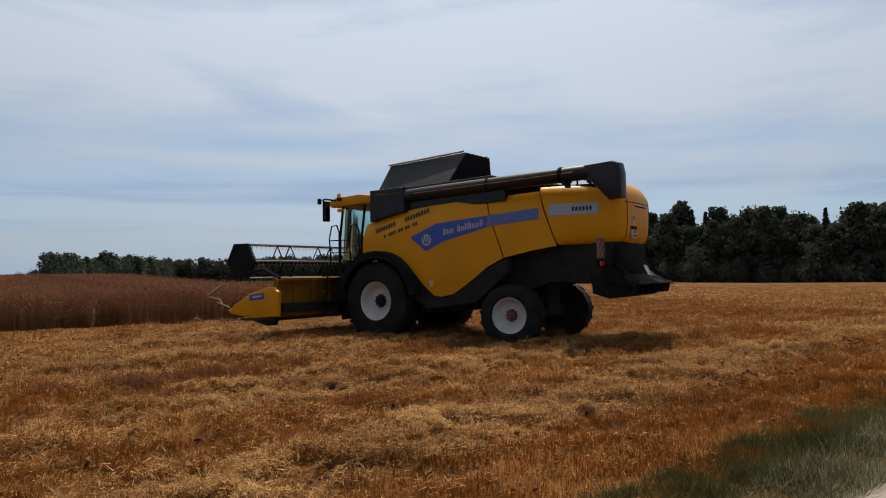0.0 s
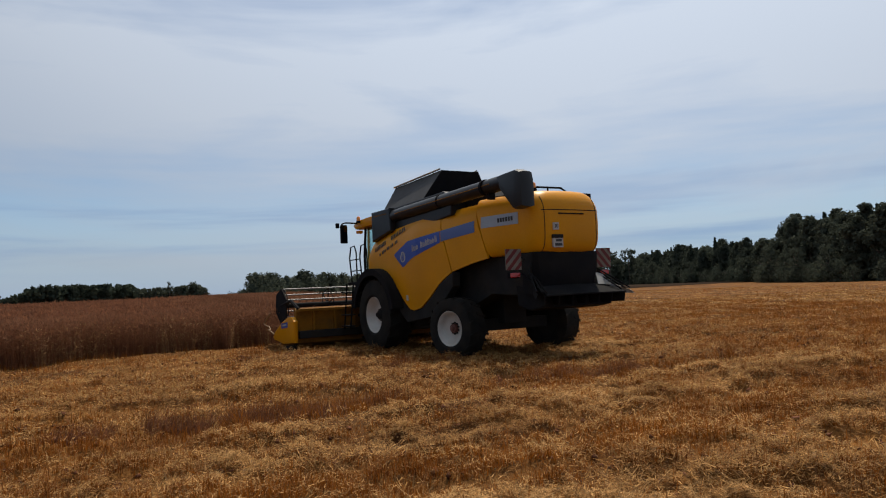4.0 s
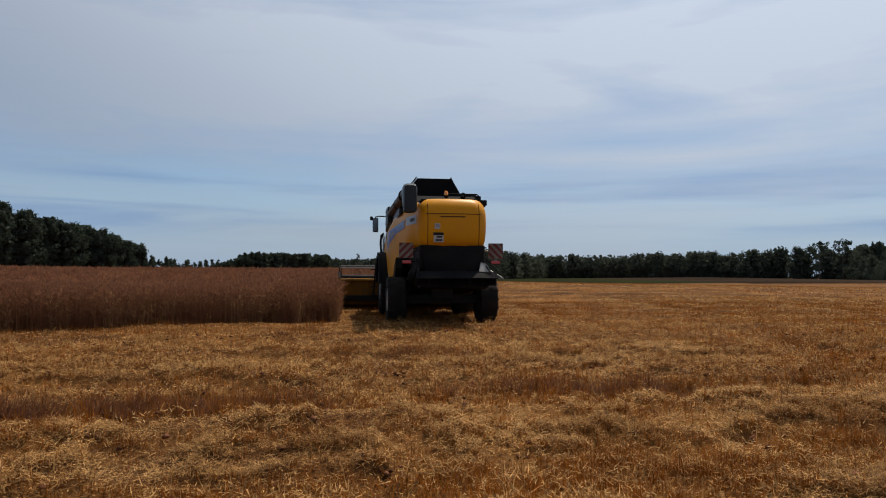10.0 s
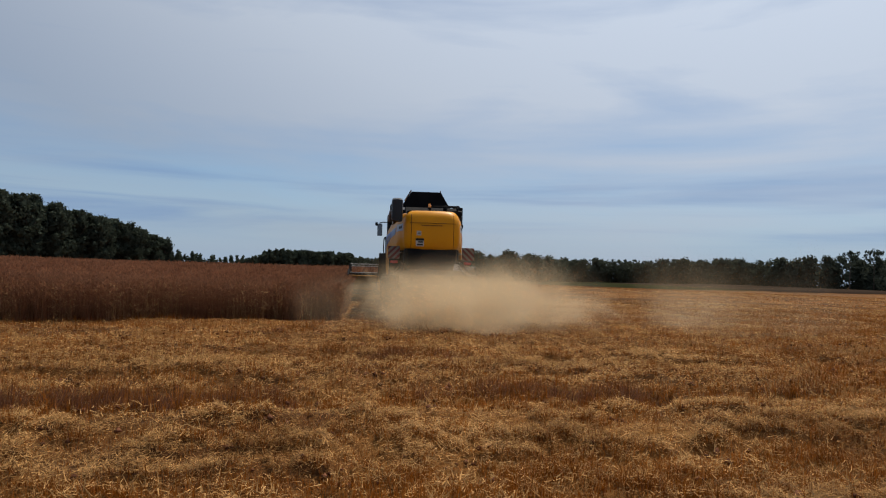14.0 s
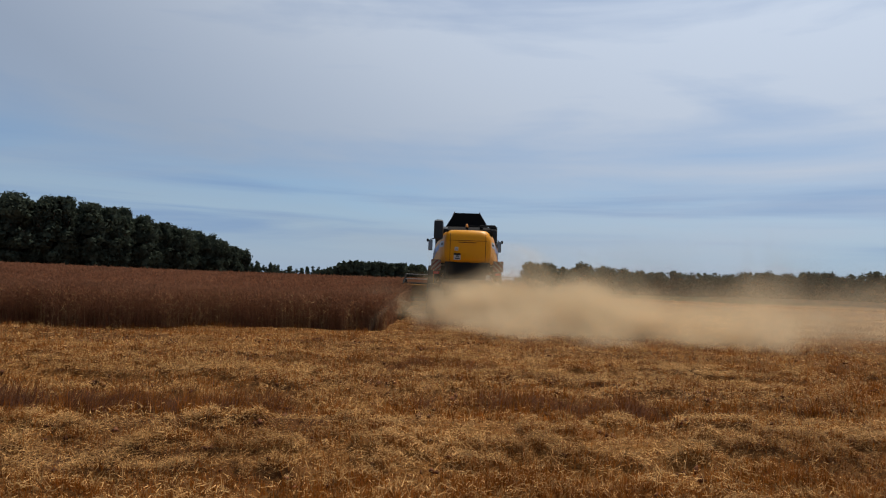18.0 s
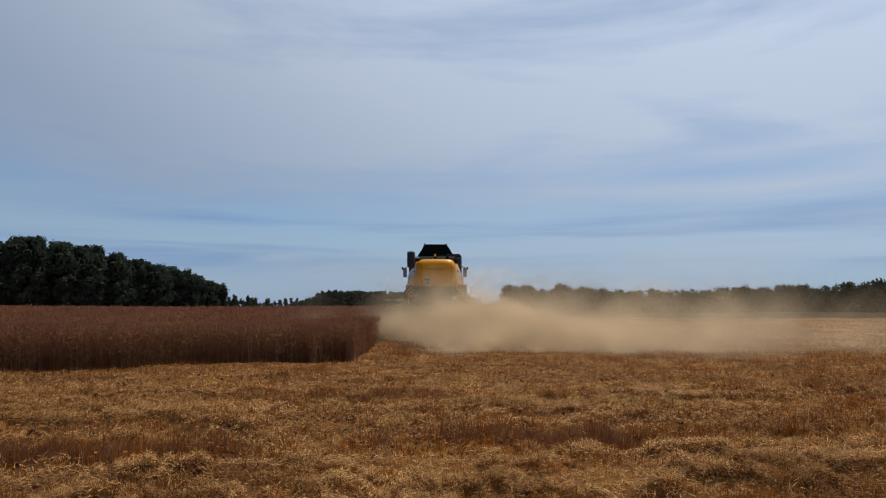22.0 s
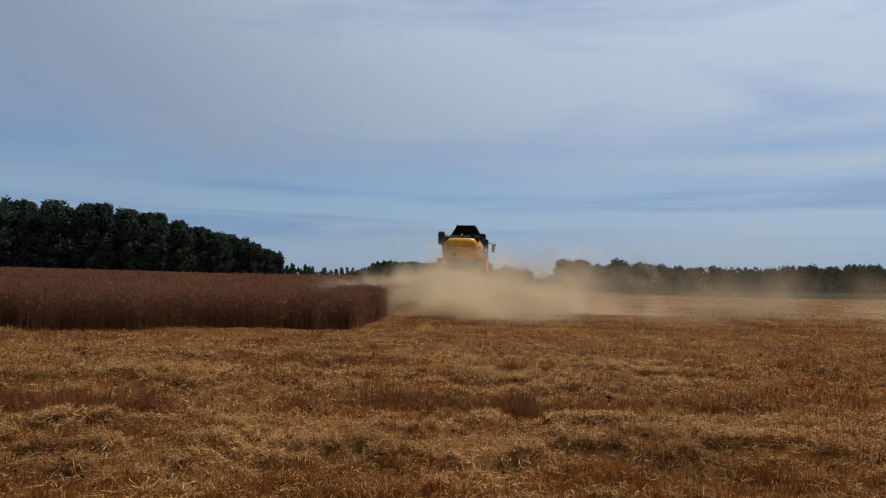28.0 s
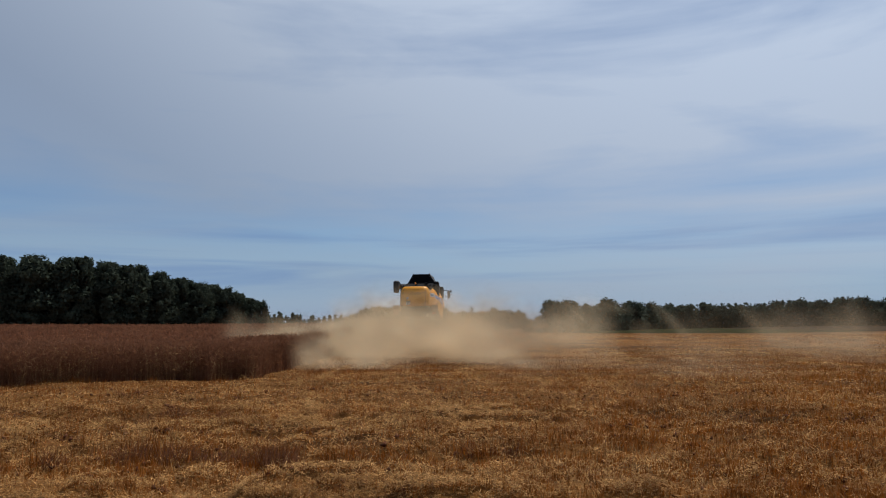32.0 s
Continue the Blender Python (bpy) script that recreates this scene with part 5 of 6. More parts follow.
# cab
cab = part("cab", box_bm(-0.95, 0.95, 0.32, 0.42, 1.7, 3.35, 0.02), M_BLACK, combine, "driver's cab of black frame and glass")
roof = prism_bm([(0.2, 3.3), (0.2, 3.46), (0.8, 3.54), (1.6, 3.5), (1.9, 3.38), (1.75, 3.27)], -1.16, 1.16, 0.06)
part("roof", roof, M_YELLOW, cab, "yellow cab roof", True)
part("floor", box_bm(-0.95, 0.95, 0.4, 1.75, 1.62, 1.86, 0.03), M_BLACK, cab)
for x in (-0.95, 0.95):
    for ya, yb in ((1.62, 1.5), (0.9, 0.78)):
        part("pillar", tube_bm([(x, ya, 1.8), (x * 1.02, yb + 0.1, 2.5), (x, yb, 3.3)], 0.035, 6), M_BLACK, cab)
    rows = [[(x, 0.42, 1.86), (x, 1.62, 1.86)], [(x, 0.42, 3.28), (x, 1.5, 3.28)]]
    pane = part("side_window", add_grid(bmesh.new(), rows, (-0.006 if x > 0 else 0.006, 0, 0)), M_GLASS, cab, "cab side window")
rows = []
for k in range(7):
    z = 1.86 + 1.42 * k / 6
    rows.append([(0.93 * math.sin(a), 1.52 + 0.26 * math.cos(a) - 0.1 * k / 6, z) for a in np.linspace(-1.5, 1.5, 9)])
part("windscreen", add_grid(bmesh.new(), rows), M_GLASS, cab, "curved windscreen", True)
part("seat", box_bm(-0.25, 0.25, 0.55, 1.0, 2.05, 2.25, 0.05), M_SEAT, cab)
part("backrest", box_bm(-0.25, 0.25, 0.5, 0.62, 2.2, 2.85, 0.05), M_SEAT, cab)
part("steering_column", tube_bm([(0, 1.45, 1.86), (0, 1.3, 2.45)], 0.05, 8), M_BLACK, cab)
for side in (-1, 1):
    arm = part("mirror_arm", tube_bm([(side * 1.05, 1.55, 3.42), (side * 1.5, 1.62, 3.44), (side * 1.64, 1.55, 3.4), (side * 1.64, 1.46, 3.3)], 0.022, 6), M_BLACK, combine, "black mirror arm", True)
    part("mirror", box_bm(side * 1.64 - 0.1, side * 1.64 + 0.1, 1.4, 1.48, 2.86, 3.36, 0.03), M_BLACK, combine, "black wing mirror")
    part("mirror_glass", box_bm(side * 1.64 - 0.085, side * 1.64 + 0.085, 1.393, 1.398, 2.89, 3.33), M_MIRROR, combine, "mirror glass")
    part("small_mirror", box_bm(side * 1.78 - 0.05, side * 1.78 + 0.05, 1.5, 1.56, 3.28, 3.42, 0.02), M_BLACK, combine)
    part("work_lamp", box_bm(side * 0.9 - 0.07, side * 0.9 + 0.07, 1.82, 1.92, 3.28, 3.4, 0.02), M_WHITE, combine)
part("indicator", box_bm(-1.3, -1.14, 1.28, 1.4, 3.12, 3.2, 0.02), M_AMBER, combine, "amber indicator")
# platform, ladder and rails on the left
part("platform", box_bm(-1.5, -0.95, 0.5, 1.6, 1.72, 1.8, 0.01), M_BLACK, combine, "cab platform")
for y in (0.85, 1.5):
    part("hand_rail", tube_bm([(-1.42, y, 1.8), (-1.47, y, 2.45), (-1.45, y - 0.06, 2.75), (-1.4, y - 0.18, 2.78), (-1.38, y - 0.24, 2.6), (-1.38, y - 0.24, 1.8)], 0.02, 6), M_BLACK, combine, "black hand rail", True)
for z in (2.1, 2.4):
    part("rail_bar", tube_bm([(-1.46, 0.85, z), (-1.46, 1.5, z)], 0.014, 5), M_BLACK, combine)
ladder = part("ladder", tube_bm([(-1.62, 1.0, 1.75), (-1.72, 1.05, 0.55)], 0.02, 6), M_BLACK, combine, "black access ladder")
part("stringer", tube_bm([(-1.62, 1.4, 1.75), (-1.72, 1.45, 0.55)], 0.02, 6), M_BLACK, ladder)
for k in range(4):
    z = 0.62 + 0.3 * k
    part("tread", box_bm(-1.8, -1.6, 1.0, 1.45, z, z + 0.03), M_BLACK, ladder)

# chassis and dark lower body
part("chassis", prism_bm([(1.0, 1.1), (1.0, 1.7), (-4.4, 2.1), (-5.55, 2.12), (-5.45, 1.55), (-5.05, 1.3), (-4.2, 1.38), (-2.6, 0.75), (-0.6, 0.6)], -0.86, 0.86, 0.03), M_DARK, combine, "dark straw hood and chassis")
part("inner_body", prism_bm([(0.3, 1.8), (0.3, 2.8), (-5.3, 3.1), (-5.3, 2.12), (-4.3, 2.05), (-3.0, 1.6), (-1.0, 1.6)], -0.78, 0.78), M_DARK, combine, "dark inner body")
part("inner_body", prism_bm([(-0.9, 1.05), (-0.9, 2.2), (-3.1, 2.2), (-2.5, 1.4)], -1.12, 1.12), M_DARK, combine)
part("front_axle", box_bm(-1.3, 1.3, -0.16, 0.16, 0.75, 1.1, 0.02), M_DARK, combine, "front axle")
part("rear_axle", box_bm(-1.15, 1.15, -3.62, -3.38, 0.55, 0.8, 0.02), M_DARK, combine, "rear axle")
part("axle_arm", box_bm(-0.3, 0.3, -3.85, -3.15, 0.7, 1.5, 0.02), M_DARK, combine)
# black wheel arch on each side
for side in (-1, 1):
    arch = []
    for k in range(17):
        a = radians(172 - 162 * k / 16)
        arch.append((a, 1.12))
    rows = [[(side * x, -0.05 - r * math.cos(math.pi - a), 0.93 + r * math.sin(a)) for a, r in arch] for x in (0.95, 1.62)]
    part("fender", add_grid(bmesh.new(), rows, (0, 0, 0.05)), M_BLACK, combine, "black plastic fender over the front wheel", True)
    rows = [[(side * 1.6, -0.05 - rr * math.cos(math.pi - a), 0.93 + rr * math.sin(a)) for a, r in arch] for rr in (1.0, 1.17)]
    part("fender_lip", add_grid(bmesh.new(), rows, (side * 0.04, 0, 0)), M_BLACK, combine, "black fender lip", True)
    part("skirt", prism_bm([(-0.95, 1.66), (-1.28, 1.3), (-1.62, 1.02), (-2.05, 1.06), (-2.45, 1.32), (-2.85, 1.62), (-3.4, 1.86), (-3.4, 1.55), (-2.6, 0.9), (-1.3, 0.75), (-0.95, 1.0)], side * 1.1, side * 1.3, 0.02), M_DARK, combine, "dark skirt below the side panel")

# straw chopper, spreader plates and rear guard
bm = bmesh.new()
rings = []
for z, w, b in ((2.13, 0.84, -5.7), (2.05, 0.84, -5.71), (1.7, 0.8, -5.69), (1.42, 0.75, -5.64), (1.3, 0.72, -5.58)):
    rings.append([bm.verts.new(p) for p in ((w, -4.7, z), (w, b + 0.22, z), (w - 0.07, b + 0.06, z), (w - 0.22, b, z), (0, b - 0.03, z), (-w + 0.22, b, z), (-w + 0.07, b + 0.06, z), (-w, b + 0.22, z), (-w, -4.7, z))])
for a, b in zip(rings, rings[1:]):
    for k in range(9):
        bm.faces.new((a[k], a[(k + 1) % 9], b[(k + 1) % 9], b[k]))
bm.faces.new(rings[0])
bm.faces.new(rings[-1][::-1])
part("rear_guard", bm, M_BLACK, combine, "black straw hood narrowing downwards", True)
chopper = part("straw_chopper", prism_bm([(-5.05, 1.5), (-5.5, 1.42), (-5.8, 1.3), (-5.86, 1.06), (-5.45, 1.0), (-5.1, 1.1)], -0.88, 0.9, 0.03), M_BLACK, combine, "black straw chopper housing")
# tailboard: a sloping cover with fins that fan outwards under it
bm = add_grid(bmesh.new(), [[(-0.86, -5.66, 1.44), (0.0, -5.68, 1.46), (0.88, -5.66, 1.44)], [(-0.98, -6.1, 1.27), (0.05, -6.16, 1.28), (1.08, -6.1, 1.27)]], (0, 0, 0.025))
part("spreader_top", bm, M_BLACK, chopper, "black spreader cover")
for k in range(7):
    u = -0.84 + 0.28 * k
    fan = 0.22 * u
    rows = [[(u, -5.7, 1.42), (u + fan, -6.1, 1.27)], [(u, -5.7, 1.1), (u + fan, -6.06, 1.1)]]
    part("spreader_fin", add_grid(bmesh.new(), rows, (0.02, 0, 0)), M_BLACK, chopper, "curved black spreader fin")
for side in (-1, 1):
    x = 0.9 if side > 0 else -0.9
    rows = [[(x, -5.35, 1.74), (x + side * 0.05, -5.72, 1.5), (x + side * 0.3, -6.1, 1.31)], [(x, -5.3, 1.36), (x + side * 0.08, -5.72, 1.3), (x + side * 0.36, -6.12, 1.24)]]
    part("side_wing", add_grid(bmesh.new(), rows, (side * 0.015, 0, 0)), M_GALV if side > 0 else M_BLACK, chopper, "bent galvanised side plate" if side > 0 else "bent black side plate")
    for k in range(3):
        part("strut", tube_bm([(x - side * 0.03 * k, -5.5 - 0.05 * k, 1.78 - 0.06 * k), (x + side * (0.3 - 0.12 * k), -6.08, 1.36 - 0.01 * k)], 0.016, 6), M_BLACK, chopper, "thin black strut")
part("deflector", add_grid(bmesh.new(), [[(0.74, -5.6, 1.7), (0.86, -5.66, 1.66)], [(0.66, -5.74, 1.46), (0.98, -5.8, 1.44)]], (0, -0.012, 0.0)), M_GALV, chopper, "shiny steel deflector plate")

# warning boards with red and white stripes, tail lamps
for side in (-1, 1):
    x0, x1 = (-1.37, -1.0) if side < 0 else (0.98, 1.37)
    board = part("warning_board", box_bm(x0, x1, -5.42, -5.4, 1.8, 2.2), M_BOARD, combine, "red and white striped warning board")
    for k in range(-2, 4):
        w, h = x1 - x0, 0.4
        pts = [(k * 0.19, 0), (k * 0.19 + 0.095, 0), (k * 0.19 + 0.095 + h, h), (k * 0.19 + h, h)]
        # clip the slanted stripe to the board
        for axis_low, sign_ in ((0.0, 1), (w, -1)):
            res = []
            for (ua, va), (ub, vb) in zip(pts, pts[1:] + pts[:1]):
                ina, inb = sign_ * (ua - axis_low) >= 0, sign_ * (ub - axis_low) >= 0
                if ina:
                    res.append((ua, va))
                if ina != inb:
                    t = (axis_low - ua) / (ub - ua)
                    res.append((axis_low, va + t * (vb - va)))
            pts = res
            if not pts:
                break
        if len(pts) < 3:
            continue
        bm = bmesh.new()
        flip = (lambda u: x1 - u) if side > 0 else (lambda u: x0 + u)
        a, b = [bm.verts.new((flip(u), -5.424, 1.8 + v)) for u, v in pts], [bm.verts.new((flip(u), -5.42, 1.8 + v)) for u, v in pts]
        bm.faces.new(a)
        bm.faces.new(b[::-1])
        for q in range(len(pts)):
            bm.faces.new((a[q], b[q], b[(q + 1) % len(pts)], a[(q + 1) % len(pts)]))
        part("red_stripe", bm, M_RED, board, "red slanted stripe")
    part("board_bracket", tube_bm([(side * 0.85, -5.3, 2.0), (side * 1.0, -5.38, 2.0)], 0.02, 6), M_STEEL, combine)
    part("board_bracket", tube_bm([(side * 0.85, -5.3, 1.72), (side * 1.2, -5.38, 1.72)], 0.02, 6), M_BLACK, combine)
    lamp = part("tail_lamp", box_bm(side * 1.17 - 0.13, side * 1.17 + 0.13, -5.42, -5.34, 1.64, 1.76, 0.02), M_BLACK, combine, "tail lamp")
    part("lens", box_bm(side * 1.17 - 0.115, side * 1.17 + 0.115, -5.44, -5.42, 1.655, 1.745, 0.01), M_LAMP_RED, lamp, "red lens")


# wheels
def wheel(name, r, width, rim_r, lugs, x, y, z, side, label):
    hubob = new(name)
    hubob.parent = combine
    hubob.matrix_basis = pose(x, y, z)
    hubob["label"] = label
    h = width / 2
    prof = [(-h * 0.8, rim_r * 0.96), (-h, rim_r * 1.12), (-h, r * 0.86), (-h * 0.85, r * 0.955), (-h * 0.5, r * 0.97), (0, r * 0.975), (h * 0.5, r * 0.97), (h * 0.85, r * 0.955), (h, r * 0.86), (h, rim_r * 1.12), (h * 0.8, rim_r * 0.96)]
    bm = add_lathe(bmesh.new(), prof, 48, False)
    tyre = part("tyre", bm, M_TYRE, hubob, "black tractor tyre", True)
    bm = bmesh.new()
    for k in range(lugs * 2):
        a = 2 * math.pi * k / (lugs * 2)
        s = 1 if k % 2 else -1
        c = [(s * 0.03, a), (s * h * 0.97, a + 0.75 * math.pi / lugs)]
        across = 0.4 * math.pi / lugs
        quad = []
        for (u, v) in c:
            quad += [(u, v - across / 2), (u, v + across / 2)]
        lo = [bm.verts.new((u, r * 0.95 * math.cos(v), r * 0.95 * math.sin(v))) for u, v in quad]
        hi = [bm.verts.new((u, r * math.cos(v) * (1 if abs(u) < h * 0.5 else 0.985), r * math.sin(v) * (1 if abs(u) < h * 0.5 else 0.985))) for u, v in quad]
        bm.faces.new((hi[0], hi[1], hi[3], hi[2]))
        for p, q in ((0, 1), (1, 3), (3, 2), (2, 0)):
            bm.faces.new((lo[p], lo[q], hi[q], hi[p]))
    part("tread", bm, M_TYRE, hubob, "rubber tread lugs")
    o = side
    prof = [(o * h * 0.86, rim_r * 1.02), (o * h * 0.9, rim_r), (o * h * 0.84, rim_r * 0.94), (o * h * 0.5, rim_r * 0.86), (o * h * 0.28, rim_r * 0.7), (o * h * 0.22, rim_r * 0.45), (o * h * 0.22, rim_r * 0.3), (-o * h * 0.7, rim_r * 0.3), (-o * h * 0.8, rim_r * 1.0)]
    rim = part("rim", add_lathe(bmesh.new(), prof, 40, False), M_RIM, hubob, "white painted steel rim", True)
    prof = [(o * h * 0.22, rim_r * 0.27), (o * h * 0.5, rim_r * 0.24), (o * h * 0.52, rim_r * 0.14), (o * h * 0.68, rim_r * 0.12), (o * h * 0.7, rim_r * 0.02)]
    hub = part("hub", add_lathe(bmesh.new(), prof, 20), M_DARK if r > 0.8 else M_HUB, hubob, "dark hub" if r > 0.8 else "rust-red hub", True)
    # added dark disc: keeps the rim's white inside from showing at the back
    prof = [(-o * h * 0.7, rim_r * 1.03), (-o * h * 0.88, rim_r * 1.03), (-o * h * 0.92, rim_r * 0.9), (-o * h * 0.98, rim_r * 0.3)]
    part("rim_back_cover", add_lathe(bmesh.new(), prof, 24), M_DARK, hubob, "added dark disc closing the back of the rim")
    for k in range(10):
        a = 2 * math.pi * k / 10
        cy, cz = rim_r * 0.32 * math.cos(a), rim_r * 0.32 * math.sin(a)
        bm = tube_bm([(o * h * 0.2, cy, cz), (o * h * 0.36, cy, cz)], rim_r * 0.045, 6)
        part("wheel_nut", bm, M_DARK, hubob)
    return hubob


front_wheels = [wheel("front_wheel", 0.93, 0.66, 0.45, 18, s * 1.24, 0, 0.93, s, "large driven front wheel with white rim") for s in (-1, 1)]
rear_wheels = [wheel("rear_wheel", 0.66, 0.52, 0.37, 16, s * 1.3, -3.5, 0.66, s, "steered rear wheel with white rim") for s in (-1, 1)]

# feeder house and header
part("feeder_house", prism_bm([(0.6, 1.0), (0.6, 1.75), (1.9, 1.15), (1.9, 0.4)], -0.62, 0.62, 0.03), M_DARK, combine, "dark feeder house")
HALF, REACH = 2.97, 2.7  # the header reaches further on the standing crop's side
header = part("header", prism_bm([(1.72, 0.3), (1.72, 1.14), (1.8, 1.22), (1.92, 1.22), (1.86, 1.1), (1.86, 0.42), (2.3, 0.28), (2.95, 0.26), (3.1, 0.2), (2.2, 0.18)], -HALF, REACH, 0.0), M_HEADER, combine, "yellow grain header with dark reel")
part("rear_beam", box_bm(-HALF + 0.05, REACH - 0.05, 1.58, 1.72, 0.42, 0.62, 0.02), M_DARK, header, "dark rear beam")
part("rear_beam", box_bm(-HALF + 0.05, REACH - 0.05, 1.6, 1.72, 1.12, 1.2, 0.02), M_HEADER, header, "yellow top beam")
for x in (-2.5, -1.9, -1.3, -0.75, 0.75, 1.3, 1.9, 2.5):
    part("rib", box_bm(x - 0.03, x + 0.03, 1.63, 1.72, 0.6, 1.14), M_HEADER, header)
bm = add_lathe(bmesh.new(), [(-HALF + 0.06, 0.16), (REACH - 0.06, 0.16)], 16)
part("intake_auger", bm, M_STEEL, header, "steel intake auger", m=pose(0, 2.22, 0.62))
part("cutter_bar", box_bm(-HALF, REACH, 3.05, 3.14, 0.19, 0.23), M_STEEL, header, "toothed cutter bar")
bm = bmesh.new()
for k in range(80):
    x = -HALF + 0.04 + k * (HALF + REACH - 0.08) / 79
    v = [bm.verts.new(p) for p in ((x - 0.025, 3.13, 0.22), (x + 0.025, 3.13, 0.22), (x, 3.26, 0.2))]
    bm.faces.new(v)
part("knife_fingers", bm, M_STEEL, header, "steel knife fingers")
for side in (-1, 1):
    sx = -HALF if side < 0 else REACH
    out = [(1.62, 0.32), (1.58, 0.88), (1.76, 1.0), (2.08, 0.98), (2.55, 0.84), (3.1, 0.56), (3.32, 0.43), (3.22, 0.35), (2.4, 0.26)]
    div = part("divider", prism_bm(out, sx, sx + side * 0.12, 0.04), M_YELLOW, header, "pointed yellow crop divider", True)
    xe = sx + side * 0.12
    bars("divider_mark", header, M_BLUE, (xe + side * 0.002, 2.05, 0.72), (0, 1, -0.1), (0, 0, 1), (side, 0, 0), [(0, 0.5, 0, 0.14)])
    bars("divider_mark", header, M_WHITE, (xe + side * 0.007, 2.12, 0.77), (0, 1, -0.1), (0, 0, 1), (side, 0, 0), [(0, 0.32, 0, 0.04)])
    part("divider_rod", tube_bm([(sx + side * 0.08, 3.3, 0.5), (sx + side * 0.1, 3.72, 0.62)], 0.018, 6), M_LATH, header, "thin crop lifter rod")
    part("divider_rod", tube_bm([(sx + side * 0.12, 4.1, 0.78), (sx + side * 0.13, 3.75, 0.93), (sx + side * 0.14, 3.45, 1.08)], [0.018, 0.035, 0.02], 6), M_LATH, header, "tan crop lifter blade")
    part("divider_rod", tube_bm([(sx + side * 0.12, 4.05, 0.76), (sx + side * 0.1, 3.66, 0.7), (sx + side * 0.1, 3.55, 0.6)], 0.016, 6), M_LATH, header, "thin crop lifter rod")
    part("skid", prism_bm([(1.7, 0.28), (2.4, 0.2), (1.95, 0.1), (1.75, 0.12)], sx - side * 0.02, sx + side * 0.12), M_BLACK, header, "black skid shoe")
    part("reel_arm", tube_bm([((sx - side * 0.08), 1.75, 1.2), ((sx - side * 0.08), 2.3, 1.42), ((sx - side * 0.08), 3.08, 1.28)], 0.045, 6), M_BLACK, header, "black reel arm")
REEL = Vector((0, 3.08, 1.24))
reel = new("reel")
reel.parent = combine
reel.matrix_basis = Matrix.Translation(REEL)
part("reel_tube", tube_bm([(-HALF + 0.1, 0, 0), (REACH - 0.1, 0, 0)], 0.07, 10), M_BLACK, reel, "", True)
SPOKES = (-HALF + 0.14, -1.5, 0, 1.4, REACH - 0.14)
for k in range(6):
    a, b = 2 * math.pi * k / 6, 2 * math.pi * (k + 1) / 6
    c, s = math.cos(a), math.sin(a)
    bm = add_tube(bmesh.new(), [(-HALF + 0.12, 0.47 * c, 0.47 * s), (REACH - 0.12, 0.47 * c, 0.47 * s)], 0.02, 6)
    for j in range(38):
        x = -HALF + 0.2 + j * (HALF + REACH - 0.4) / 37
        add_tube(bm, [(x, 0.47 * c, 0.47 * s), (x, 0.47 * c - 0.03, 0.47 * s - 0.1)], 0.006, 3)
    part("tine_bar", bm, M_BARE, reel, "dusty grey bar with thin steel tines")
    for x in SPOKES:
        bm = add_tube(bmesh.new(), [(x, 0, 0), (x, 0.47 * c, 0.47 * s)], 0.018, 5)
        add_tube(bm, [(x, 0.47 * c, 0.47 * s), (x, 0.47 * math.cos(b), 0.47 * math.sin(b))], 0.014, 5)
        part("spoke", bm, M_BLACK, reel)
pts = [(0.49 * math.cos(2 * math.pi * k / 6), 0.49 * math.sin(2 * math.pi * k / 6)) for k in range(6)]
for x in (-HALF + 0.06, REACH - 0.1):
    part("reel_shield", prism_bm(pts, x, x + 0.04), M_BLACK, reel, "black six-sided reel end shield")


# ---- dust: clouds of fine chaff that the chopper throws out ----
def dust_mesh(seed, count, rx, ry, rz, size, flecks=0):
    """A cloud of soft round veils turned every way, with a few loose flecks of chaff."""
    rng = np.random.default_rng(seed)
    lobes = rng.normal(0, 0.6, (7, 3))
    p = (lobes[rng.integers(0, 7, count)] + rng.normal(0, 0.4, (count, 3))) * (rx, ry, rz)
    n = rng.standard_normal((count, 3)) + np.array(sun_way) * 0.45
    n /= np.linalg.norm(n, axis=1, keepdims=True)
    a = np.cross(n, rng.standard_normal((count, 3)))
    a /= np.linalg.norm(a, axis=1, keepdims=True)
    b = np.cross(n, a)
    ring = np.arange(8) * math.pi / 4
    r = size * rng.uniform(0.55, 1.4, count)
    v = p[:, None, :] + r[:, None, None] * (a[:, None, :] * np.cos(ring)[None, :, None] + b[:, None, :] * np.sin(ring)[None, :, None])
    me = fast_mesh("dust_puff", v.reshape(-1, 3), np.arange(8 * count).reshape(-1, 8), M_DUST)
    uv = me.uv_layers.new(name="puff")
    uv.data.foreach_set("uv", np.tile(np.stack([np.cos(ring), np.sin(ring)], -1) * 1.02, (count, 1)).astype(np.float32).ravel())
    return me


PUFF_DENSE = [dust_mesh(301 + k, 80, 0.95, 0.95, 0.42, 0.85) for k in range(3)]
PUFF_WIDE = [dust_mesh(311 + k, 58, 2.0, 1.6, 0.34, 1.0) for k in range(3)]
PUFF_THIN = [dust_mesh(321 + k, 20, 2.6, 2.0, 0.8, 1.5) for k in range(2)]
PUFF_HAZE = [dust_mesh(341 + k, 22, 4.5, 3.0, 0.45, 1.9) for k in range(2)]


def chaff_mesh(seed, count):
    rng = np.random.default_rng(seed)
    p = rng.normal(0, 1, (count, 3)) * (0.9, 0.8, 0.35)
    v = p[:, None, :] + rng.standard_normal((count, 3, 3)) * 0.007
    return fast_mesh("flying_chaff", v.reshape(-1, 3), np.arange(3 * count).reshape(-1, 3), M_CHAFF)


CHAFF = [chaff_mesh(331 + k, 1500) for k in range(2)]
dust_rng = random.Random(77)


